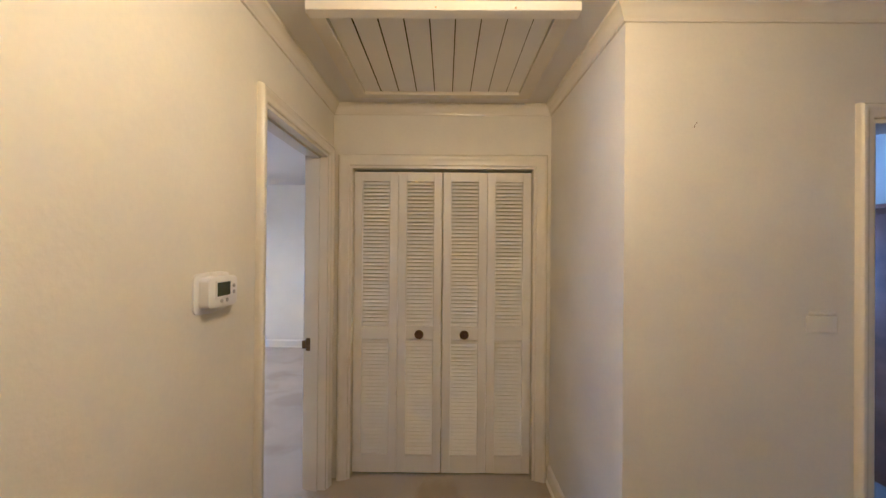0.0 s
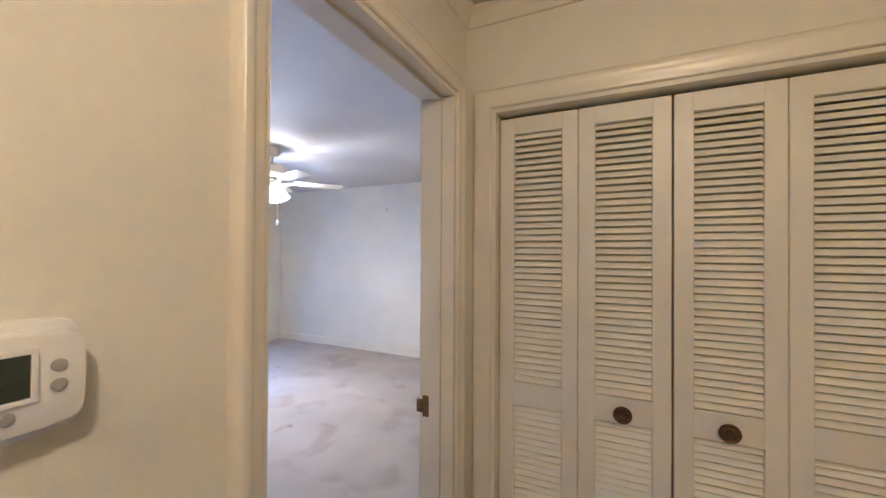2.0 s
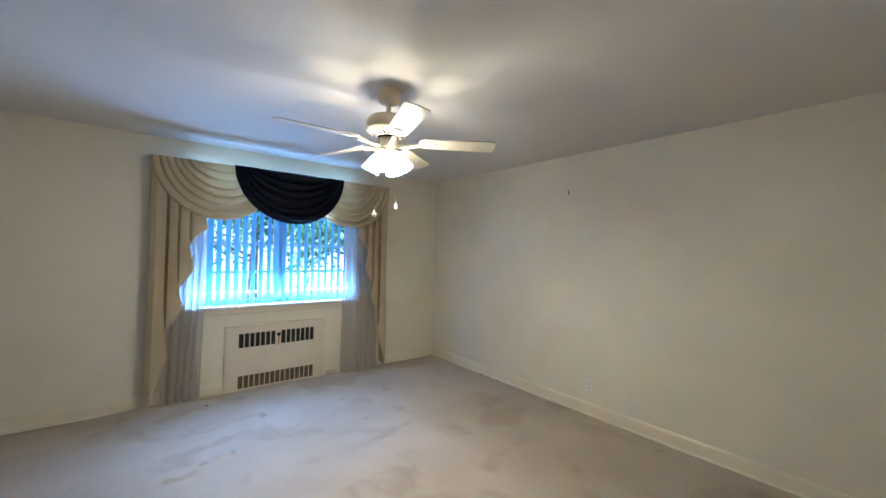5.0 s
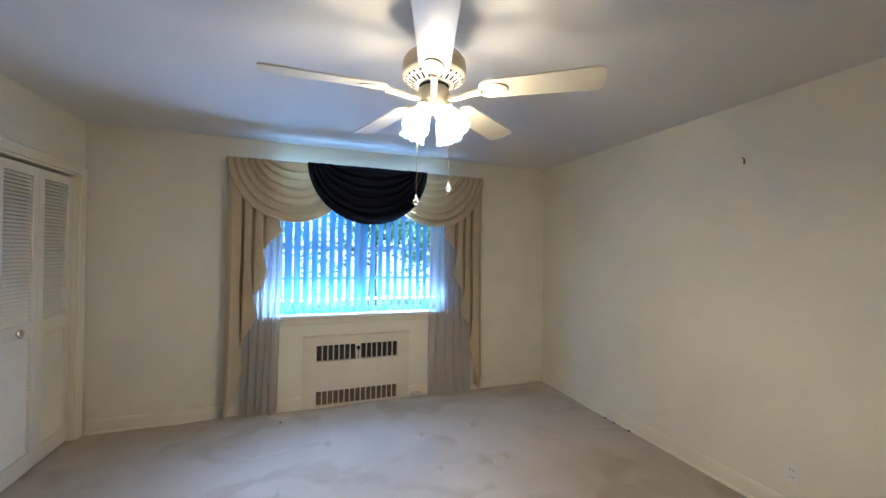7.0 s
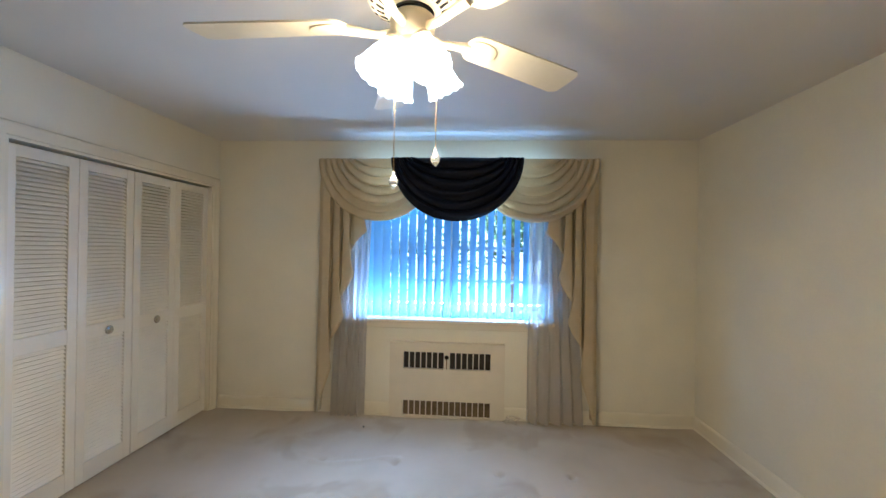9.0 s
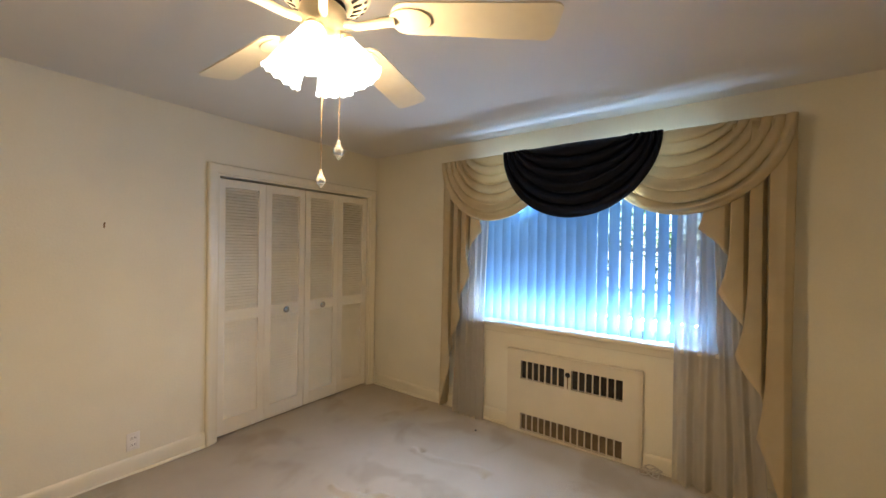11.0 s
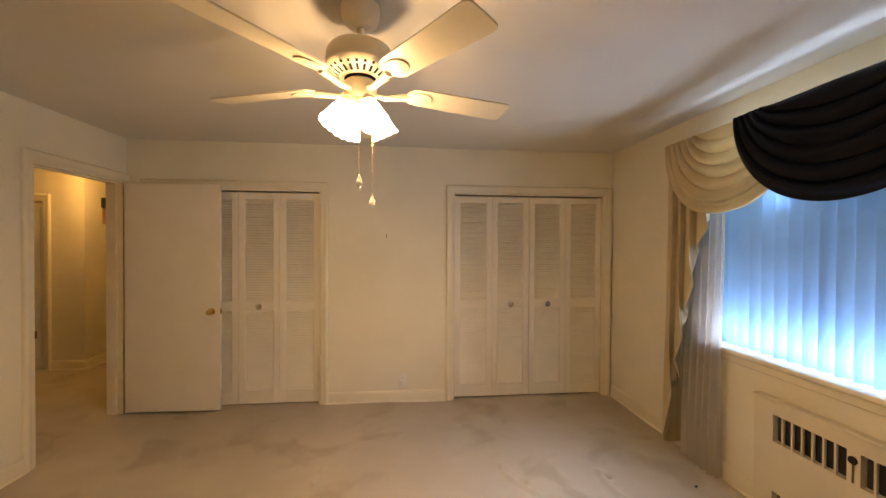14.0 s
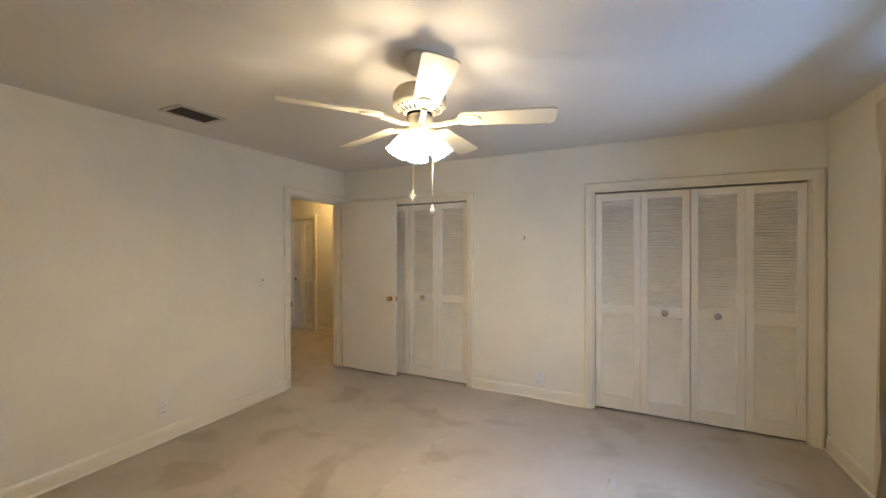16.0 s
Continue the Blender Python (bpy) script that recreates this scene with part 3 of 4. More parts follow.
# ---- ceiling fan ----
def ceiling_fan():
    ob = thing("ceiling_fan", "cream five-blade ceiling fan with four lit glass shades", "ceiling fan", pose(FAN.x, FAN.y, 0))
    bm = bmesh.new()
    lathe(bm, [(0.074, ROOM_CEIL), (0.076, 2.450), (0.074, 2.425), (0.066, 2.402), (0.050, 2.386), (0.030, 2.380), (0.020, 2.378)], 36)
    part("canopy", bm, FAN_PAINT, ob)
    bm = bmesh.new()
    lathe(bm, [(0.014, 2.382), (0.014, 2.31)], 16)
    lathe(bm, [(0.022, 2.325), (0.026, 2.318), (0.026, 2.304)], 20)
    part("downrod", bm, FAN_PAINT, ob)
    bm = bmesh.new()
    lathe(bm, [(0.030, 2.312), (0.085, 2.308), (0.118, 2.295), (0.131, 2.275), (0.134, 2.245), (0.130, 2.228), (0.134, 2.224), (0.132, 2.214), (0.112, 2.196), (0.078, 2.180), (0.066, 2.178), (0.058, 2.182)], 48)
    motor = part("motor_housing", bm, FAN_PAINT, ob)
    for k in range(24):
        a = 2 * math.pi * k / 24
        bm = bmesh.new()
        box(bm, 0.080, 0.125, -0.0052, 0.0052, -0.0015, 0.0015)
        bmesh.ops.rotate(bm, verts=bm.verts, cent=(0.102, 0, 0), matrix=Matrix.Rotation(radians(-30), 3, "Y"))
        bmesh.ops.translate(bm, verts=bm.verts, vec=(0, 0, 2.1925))
        s = part("vent_slot", bm, DARK, motor, smooth=0)
        s.rotation_euler = (0, 0, a)
    bm = bmesh.new()
    lathe(bm, [(0.040, 2.180), (0.062, 2.179), (0.062, 2.172), (0.040, 2.166)], 36)
    part("flywheel", bm, DARK, ob)
    bm = bmesh.new()
    lathe(bm, [(0.056, 2.170), (0.064, 2.162), (0.066, 2.150), (0.064, 2.124), (0.054, 2.104), (0.042, 2.098), (0.040, 2.085), (0.028, 2.072), (0.008, 2.066)], 36)
    part("switch_housing", bm, FAN_PAINT, ob)
    # blades and irons, built once each
    bm = bmesh.new()
    outline = []
    r0, r1 = 0.19, 0.665
    for k in range(9):
        a = radians(-90 + 180 * k / 8)
        outline.append((r1 - 0.028 + 0.028 * max(math.cos(a), 0), (0.067 - 0.028) * (1 if a > 0 else -1 if a < 0 else 0) + 0.028 * math.sin(a)))
    for k in range(9):
        a = radians(90 + 180 * k / 8)
        outline.append((r0 + 0.045 + 0.045 * math.cos(a), 0.056 * math.sin(a)))
    lower = [bm.verts.new((x, y, -0.003)) for x, y in outline]
    upper = [bm.verts.new((x, y, 0.003)) for x, y in outline]
    bm.faces.new(list(reversed(lower)))
    bm.faces.new(upper)
    for k in range(len(outline)):
        j = (k + 1) % len(outline)
        bm.faces.new((lower[k], lower[j], upper[j], upper[k]))
    bmesh.ops.rotate(bm, verts=bm.verts, cent=(0, 0, 0), matrix=Matrix.Rotation(radians(-12), 3, "X"))
    blade_mesh = mesh_of("blade", bm, BLADE, 30)
    bm = bmesh.new()
    tube(bm, [(0.058, 0, -0.022), (0.10, 0, -0.026), (0.15, 0, -0.016), (0.20, 0, -0.007)], [0.013, 0.011, 0.013, 0.016], 10)
    bm2 = bmesh.new()
    lathe(bm2, [(0.034, -0.010), (0.040, -0.008), (0.040, -0.004), (0.030, -0.003)], 28)
    for v in bm2.verts:
        v.co = Vector((0.245 + v.co.x * 1.5, v.co.y, v.co.z))
    bmesh.ops.rotate(bm2, verts=bm2.verts, cent=(0, 0, 0), matrix=Matrix.Rotation(radians(-12), 3, "X"))
    tmp = bpy.data.meshes.new("iron_plate")
    bm2.to_mesh(tmp)
    bm2.free()
    bm.from_mesh(tmp)
    bpy.data.meshes.remove(tmp)
    iron_mesh = mesh_of("blade_iron", bm, FAN_PAINT, 40)
    for k in range(5):
        blade = new("blade", blade_mesh)
        blade.parent = ob
        blade.location, blade.rotation_euler = (0, 0, 2.148), (0, radians(0.5), radians(-18 + 72 * k))
        iron = new("blade_iron", iron_mesh)
        iron.parent = blade
    # light kit
    for a in SHADE_ANGLES:
        axis = Vector((math.cos(radians(a)) * math.sin(radians(30)), math.sin(radians(a)) * math.sin(radians(30)), -math.cos(radians(30))))
        turn = axis.to_track_quat("Z", "Y").to_matrix()
        base = Vector((0.053 * math.cos(radians(a)), 0.053 * math.sin(radians(a)), 2.088))
        bm = bmesh.new()
        lathe(bm, [(0.010, -0.02), (0.022, 0.0), (0.030, 0.008), (0.030, 0.022), (0.026, 0.024)], 20, base, turn)
        arm = part("lamp_holder", bm, FAN_PAINT, ob)
        bm = bmesh.new()
        rings, steps = [], 48
        for i, (r, z) in enumerate([(0.024, 0.016), (0.030, 0.030), (0.039, 0.055), (0.045, 0.085), (0.050, 0.112), (0.056, 0.130)]):
            ring = []
            for k in range(steps):
                b = 2 * math.pi * k / steps
                ripple = 1 + 0.045 * (i / 5) * math.cos(12 * b)
                ring.append(bm.verts.new(turn @ Vector((r * ripple * math.cos(b), r * ripple * math.sin(b), z - 0.004 * (i == 5) * math.cos(12 * b))) + base))
            rings.append(ring)
        for p, q in zip(rings, rings[1:]):
            for k in range(steps):
                bm.faces.new((p[k], p[(k + 1) % steps], q[(k + 1) % steps], q[k]))
        shade = part("glass_shade", bm, SHADE, arm, "lit frosted glass shade with scalloped rim", 60)
        bm = bmesh.new()
        bmesh.ops.create_uvsphere(bm, u_segments=12, v_segments=8, radius=0.020)
        bmesh.ops.translate(bm, verts=bm.verts, vec=base + axis * 0.086)
        part("bulb", bm, BULB, arm, "lit warm bulb")
    for dx, dy, low in ((-0.004, 0.072, 1.757), (-0.042, -0.058, 1.697)):
        bm = bmesh.new()
        n = 44
        for i in range(n):
            z = low + 0.034 + (2.07 - low - 0.034) * i / (n - 1)
            bmesh.ops.create_icosphere(bm, subdivisions=1, radius=0.0024, matrix=Matrix.Translation((dx, dy, z)))
        tube(bm, [(dx, dy, low + 0.03), (dx, dy, 2.08)], 0.0008, 5)
        chain = part("pull_chain", bm, BRASS, ob, "beaded brass pull chain")
        bm = bmesh.new()
        lathe(bm, [(0.003, low + 0.034), (0.006, low + 0.028), (0.005, low + 0.023), (0.014, low + 0.006), (0.0145, low - 0.001), (0.007, low - 0.014), (0.002, low - 0.020)], 8, (dx, dy, 0))
        part("crystal_drop", bm, CRYSTAL, chain, "faceted clear crystal drop", 10)


ceiling_fan()


# ---- window ----
def window():
    ob = tagged(new("window_1"), "wide two-part window with grey metal frames", "window", kind="structure")
    x0, x1 = X_W - 0.19, X_W - 0.14
    mid = (WIN_Y0 + WIN_Y1) / 2
    bm = bmesh.new()
    for a, b, c, d in ((WIN_Y0, WIN_Y0 + 0.045, WIN_Z0, WIN_Z1), (WIN_Y1 - 0.045, WIN_Y1, WIN_Z0, WIN_Z1), (mid - 0.055, mid + 0.055, WIN_Z0, WIN_Z1)):
        box(bm, x0, x1, a, b, c, d, 0.004, 1)
    for c, d in ((WIN_Z0, WIN_Z0 + 0.05), (WIN_Z1 - 0.05, WIN_Z1)):
        box(bm, x0 + 0.001, x1 - 0.001, WIN_Y0 + 0.04, WIN_Y1 - 0.04, c, d, 0.004, 1)
    part("window_frame", bm, FRAME, ob, "grey painted metal window frame")
    for a, b in ((WIN_Y0 + 0.045, mid - 0.055), (mid + 0.055, WIN_Y1 - 0.045)):
        bm = bmesh.new()
        box(bm, x0 + 0.02, x0 + 0.024, a, b, WIN_Z0 + 0.05, WIN_Z1 - 0.05)
        pane = part("pane", bm, GLASS, ob, "clear window glass", 0)
        pane.visible_shadow = False
        for z in (1.205, 1.51, 1.83):
            bm = bmesh.new()
            box(bm, x0 + 0.008, x1 - 0.008, a, b, z - 0.014, z + 0.014, 0.003, 1)
            part("glazing_bar", bm, FRAME, ob)
    bm = bmesh.new()
    box(bm, X_W - 0.14, X_W + 0.055, WIN_Y0 - 0.03, WIN_Y1 + 0.03, WIN_Z0 - 0.03, WIN_Z0 + 0.002, 0.008, 3)
    box(bm, X_W + 0.001, X_W + 0.02, WIN_Y0 - 0.02, WIN_Y1 + 0.02, WIN_Z0 - 0.085, WIN_Z0 - 0.031, 0.004, 1)
    part("window_sill", bm, TRIM, ob, "cream painted wooden sill with apron")


window()


def vertical_blind():
    ob = thing("vertical_blind", "half-open white vertical blind hanging in the window", "blind", pose(X_W - 0.045, 0, 0))
    bm = bmesh.new()
    box(bm, -0.022, 0.022, WIN_Y0 + 0.01, WIN_Y1 - 0.01, WIN_Z1 - 0.045, WIN_Z1 - 0.006, 0.004, 1)
    part("headrail", bm, PLASTIC, ob)
    bm = bmesh.new()
    rows = []
    for i in range(7):
        s = -0.0445 + 0.089 * i / 6
        rows.append([bm.verts.new((0.006 * (1 - (s / 0.0445) ** 2), s, z)) for z in (WIN_Z0 + 0.012, 1.5, WIN_Z1 - 0.045)])
    for a, b in zip(rows, rows[1:]):
        for k in range(2):
            bm.faces.new((a[k], b[k], b[k + 1], a[k + 1]))
    me = mesh_of("vane", bm, VANE_SKYLIT, 60)
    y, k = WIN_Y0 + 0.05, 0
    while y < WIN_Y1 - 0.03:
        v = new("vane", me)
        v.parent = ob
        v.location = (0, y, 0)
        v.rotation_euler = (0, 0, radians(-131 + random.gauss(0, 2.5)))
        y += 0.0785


vertical_blind()


# ---- curtains ----
def sheet(name, f, nu, nv, mat, parent, label="", thick=0.003):
    bm = bmesh.new()
    g = [[bm.verts.new(f(i / nu, j / nv)) for j in range(nv + 1)] for i in range(nu + 1)]
    for i in range(nu):
        for j in range(nv):
            bm.faces.new((g[i][j], g[i + 1][j], g[i + 1][j + 1], g[i][j + 1]))
    bm.normal_update()
    ob = part(name, bm, mat, parent, label, 80)
    if thick:
        mod = ob.modifiers.new("thickness", "SOLIDIFY")
        mod.thickness, mod.offset = thick, 0
    return ob


VAL_TOP, VAL_X = 2.262, -5.372


def swag(name, parent, y0, y1, a0, a1, depth, folds, xf, mat, label, seed, flat_end=0):
    """Cloth hung in bowed folds from a board: fold v runs between pleats that spread over a0 and a1 of the board."""
    rnd = random.Random(seed)
    ph = [rnd.uniform(-0.4, 0.4) for _ in range(folds + 2)]
    size = [rnd.uniform(0.55, 1.35) for _ in range(folds + 2)]

    lean = [rnd.uniform(-0.10, 0.10) for _ in range(folds + 2)]

    def f(u, v):
        u = 0.5 - 0.5 * math.cos(math.pi * u)
        yl, yr = y0 + a0 * (1 - v), y1 - a1 * (1 - v)
        y = yl + (yr - yl) * u
        k = v * folds
        i = int(min(k, folds - 1e-6))
        w = k - i
        d = abs(2 * u - 1 + lean[i] * math.sin(math.pi * w) * (1 - abs(2 * u - 1)))
        s = max(1 - d * d, 0) ** (0.52 + 0.35 * (1 - v))
        ridge = abs(math.sin(math.pi * (w + ph[i] * math.sin(math.pi * w) * math.sin(math.pi * u)))) ** 0.62
        hang = math.sin(math.pi * u)
        # folds are deep at the gathered ends and lie flatter in the upper middle
        press = 1 - 0.75 * (1 - v) * hang * hang
        e = 1.0
        if flat_end:
            q = min(max(((u if flat_end > 0 else 1 - u) - 0.45) / 0.25, 0), 1)
            e = 1 - 0.55 * q * q * (3 - 2 * q)
        z = VAL_TOP - depth * v ** 0.95 * s - 0.016 * ridge * size[i] * s * press
        x = xf + e * ((0.012 + 0.035 * v) * hang ** 0.7 + 0.050 * size[i] * (ridge - 0.3) * (0.45 + 0.55 * hang) * press)
        return Vector((x, y, z))

    return sheet(name, f, 64, folds * 14, mat, parent, label)


CASCADE = [  # share of the width from the outer edge, distance forward, height of the hem
    (0.0, 0.020, 0.05), (0.10, 0.050, 0.09), (0.20, 0.058, 0.30), (0.285, 0.068, 0.47), (0.280, 0.012, 0.53), (0.262, 0.002, 0.56),
    (0.30, 0.004, 0.58), (0.36, 0.050, 0.70), (0.44, 0.064, 0.80), (0.515, 0.076, 0.92), (0.510, 0.020, 0.99), (0.47, 0.000, 1.03),
    (0.50, 0.004, 1.05), (0.58, 0.050, 1.08), (0.66, 0.062, 1.17), (0.74, 0.072, 1.27), (0.735, 0.020, 1.42), (0.69, 0.000, 1.46),
    (0.73, 0.004, 1.47), (0.82, 0.044, 1.50), (0.94, 0.056, 1.58), (1.06, 0.064, 1.64), (1.05, 0.030, 1.70), (0.95, 0.002, 1.78), (1.0, 0.008, 1.82)]


def jabot(name, parent, outer, inner, xf, label):
    """A pleated cascade of overlapping folds, long at the outer edge, cut on the slant, with a return to the wall."""
    n = len(CASCADE) - 1

    def f(u, v):
        top = VAL_TOP - 0.02
        if u < 0.08:
            k = u / 0.08
            return Vector((X_W + 0.004 + (xf + 0.026 - X_W) * k, outer + 0.006 * math.sin(9 * k + 4 * v), top - (top - 0.05) * v))
        s = (u - 0.08) / 0.92 * n
        i = min(int(s), n - 1)
        t = s - i
        t = t * t * (3 - 2 * t) * 0.35 + t * 0.65
        (p0, x0, l0), (p1, x1, l1) = CASCADE[i], CASCADE[i + 1]
        p, x, low = p0 + (p1 - p0) * t, x0 + (x1 - x0) * t, l0 + (l1 - l0) * t
        z = top - (top - low) * v
        sway = 0.012 * math.sin(2.2 * (top - z) + 3 * p) * (top - z)
        flare = 0.16 * min(max((x - 0.050) / 0.022, 0), 1) * v ** 7
        return Vector((xf + 0.004 + x * (1.0 + 0.22 * (top - z)), outer + (inner - outer) * (p + sway + flare), z))

    return sheet(name, f, 175, 26, BEIGE, parent, label, 0.002)


def sheer(outer_top, inner_top, outer_low, inner_low):
    ob = thing("sheer_curtain", "pale sheer voile curtain gathered beside the window", "curtain", group="sheer curtains")

    def f(u, v):
        top, low = outer_top + (inner_top - outer_top) * u, outer_low + (inner_low - outer_low) * u
        y = top + (low - top) * v + 0.006 * math.sin(9 * u + 5 * v)
        x = -5.408 + (0.034 * math.sin(2 * math.pi * 5.3 * u + 1.4 * math.sin(2.6 * v + 2 * u)) + 0.009 * math.sin(2 * math.pi * 9.7 * u + 1.3 + v)) * (0.35 + 0.65 * v)
        return Vector((x, y, 2.20 - (2.20 - 0.012) * v))

    sheet("panel", f, 128, 14, SHEER, ob, thick=0.0)
    bm = bmesh.new()
    lo, hi = sorted((outer_top, inner_top))
    tube(bm, [(-5.405, lo - 0.03, 2.20), (-5.405, hi + 0.03, 2.20)], 0.006, 8)
    for y in (lo - 0.02,):
        tube(bm, [(X_W, y, 2.20), (-5.405, y, 2.20)], 0.005, 8)
    part("rod", bm, PLASTIC, ob)
    return ob


def valance():
    ob = thing("swag_valance", "beige satin swags and cascades with navy centre swag", "valance")
    bm = bmesh.new()
    for y in (2.585, 4.925):
        box(bm, X_W + 0.001, VAL_X - 0.004, y - 0.009, y + 0.009, VAL_TOP - 0.05, VAL_TOP - 0.004)
    box(bm, VAL_X - 0.016, VAL_X - 0.003, 2.576, 4.934, VAL_TOP - 0.05, VAL_TOP - 0.004)
    part("board", bm, TRIM, ob)
    jabot("cascade", ob, 2.568, 2.948, VAL_X + 0.002, "beige pleated cascade with a slanting hem")
    jabot("cascade", ob, 4.942, 4.562, VAL_X + 0.002, "beige pleated cascade with a slanting hem")
    swag("swag", ob, 2.566, 3.62, 0.36, 0.30, 0.535, 7, VAL_X + 0.060, BEIGE, "draped beige satin swag", 3, 1)
    swag("swag", ob, 3.89, 4.944, 0.30, 0.36, 0.535, 7, VAL_X + 0.060, BEIGE, "draped beige satin swag", 4, -1)
    swag("centre_swag", ob, 3.205, 4.315, 0.20, 0.20, 0.535, 6, VAL_X + 0.105, NAVY, "draped navy blue satin swag", 5)


valance()
sheer(2.76, 3.03, 2.68, 2.97)
sheer(4.72, 4.40, 4.87, 4.38)


# ---- radiator cover ----
def radiator_cover():
    ob = thing("radiator_cover", "cream metal radiator cover with dark slotted grilles", "radiator cover", pose(X_W, 3.695, 0))
    w, d = 0.495, 0.045
    g = 0.385
    bm = bmesh.new()
    zs = [(0.0, 0.018), (0.155, 0.435), (0.585, 0.655)]
    for z0, z1 in zs:
        box(bm, 0, d, -w, w, z0, z1)
    for z0, z1 in ((0.018, 0.155), (0.435, 0.585)):
        box(bm, 0, d, -w, -g, z0, z1)
        box(bm, 0, d, g, w, z0, z1)
    box(bm, 0, d, -0.027, 0.027, 0.435, 0.585)
    bmesh.ops.remove_doubles(bm, verts=bm.verts, dist=0.0005)
    part("body", bm, COVER, ob, smooth=0)
    bm = bmesh.new()
    box(bm, 0, d + 0.012, -w - 0.012, w + 0.012, 0.655, 0.672, 0.004, 2)
    box(bm, 0, d - 0.012, -w - 0.014, -w, 0, 0.655)
    box(bm, 0, d - 0.012, w, w + 0.014, 0, 0.655)
    part("edge_trim", bm, COVER, ob)
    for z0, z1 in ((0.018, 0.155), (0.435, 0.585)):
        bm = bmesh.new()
        # flat sheet whose colour holds the shade inside the cover, lower one lighter
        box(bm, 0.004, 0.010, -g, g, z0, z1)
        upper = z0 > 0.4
        part("grille_back", bm, GRILLE_DARK if upper else GRILLE_DIM, ob, "dark sheet standing for the shaded grille opening" if upper else "brown sheet standing for the half-shaded grille opening", 0)
        if upper:
            bars = [s * (0.027 + (g - 0.027) * k / 7) for s in (-1, 1) for k in range(1, 7)]
        else:
            bars = [-g + 2 * g * k / 15 for k in range(1, 15)]
        for y in bars:
            bm = bmesh.new()
            box(bm, d - 0.016, d - 0.003, y - 0.0045, y + 0.0045, z0, z1)
            part("grille_bar", bm, COVER, ob, smooth=0)
    bm = bmesh.new()
    lathe(bm, [(0.017, 0), (0.019, 0.006), (0.014, 0.014), (0.006, 0.017)], 20, (d, 0, 0.545), Matrix.Rotation(radians(90), 3, "Y"))
    lever = part("damper_knob", bm, DARK, ob, "black round damper knob")
    bm = bmesh.new()
    box(bm, d + 0.001, d + 0.005, -0.004, 0.004, 0.44, 0.535, 0.001, 1)
    part("lever", bm, BRONZE, lever)


radiator_cover()


def cable_coil():
    ob = thing("cable_coil", "pale loose cable coiled on the carpet by the radiator", "cable", pose(-5.40, 4.26, 0.0))
    rnd = random.Random(8)
    bm = bmesh.new()
    pts = []
    for k in range(60):
        a = k * 0.42
        r = 0.035 + 0.012 * math.sin(k * 0.9)
        pts.append((0.03 * math.cos(a) + 0.01 * rnd.random(), r * 1.5 * math.sin(a) + 0.02 * math.cos(k * 0.2), 0.012 + 0.05 * (0.5 + 0.5 * math.sin(a * 1.3))))
    tube(bm, pts, 0.004, 6)
    part("cord", bm, CABLE, ob)


cable_coil()


# ---- ceiling vent, hall shutter ----
def ceiling_vent():
    ob = thing("ceiling_vent", "grey metal ceiling air vent with dark slats", "air vent", pose(-1.36, 3.70, ROOM_CEIL))
    hx, hy = 0.122, 0.165
    bm = bmesh.new()
    for x0, x1, y0, y1 in ((-hx, -hx + 0.028, -hy, hy), (hx - 0.028, hx, -hy, hy), (-hx + 0.028, hx - 0.028, -hy, -hy + 0.028), (-hx + 0.028, hx - 0.028, hy - 0.028, hy)):
        box(bm, x0, x1, y0, y1, -0.010, -0.0005)
    part("frame", bm, VENT, ob, smooth=0)
    bm = bmesh.new()
    box(bm, -hx + 0.028, hx - 0.028, -hy + 0.028, hy - 0.028, -0.003, -0.001)
    part("backing", bm, GRILLE_DARK, ob, smooth=0)
    for k in range(12):
        y = -hy + 0.040 + k * (2 * hy - 0.080) / 11
        bm = bmesh.new()
        box(bm, -hx + 0.028, hx - 0.028, y - 0.0045, y + 0.0045, -0.0085, -0.0070)
        bmesh.ops.rotate(bm, verts=bm.verts, cent=(0, y, -0.007), matrix=Matrix.Rotation(radians(50), 3, "X"))
        part("slat", bm, VENT_SLAT, ob, smooth=0)


ceiling_vent()


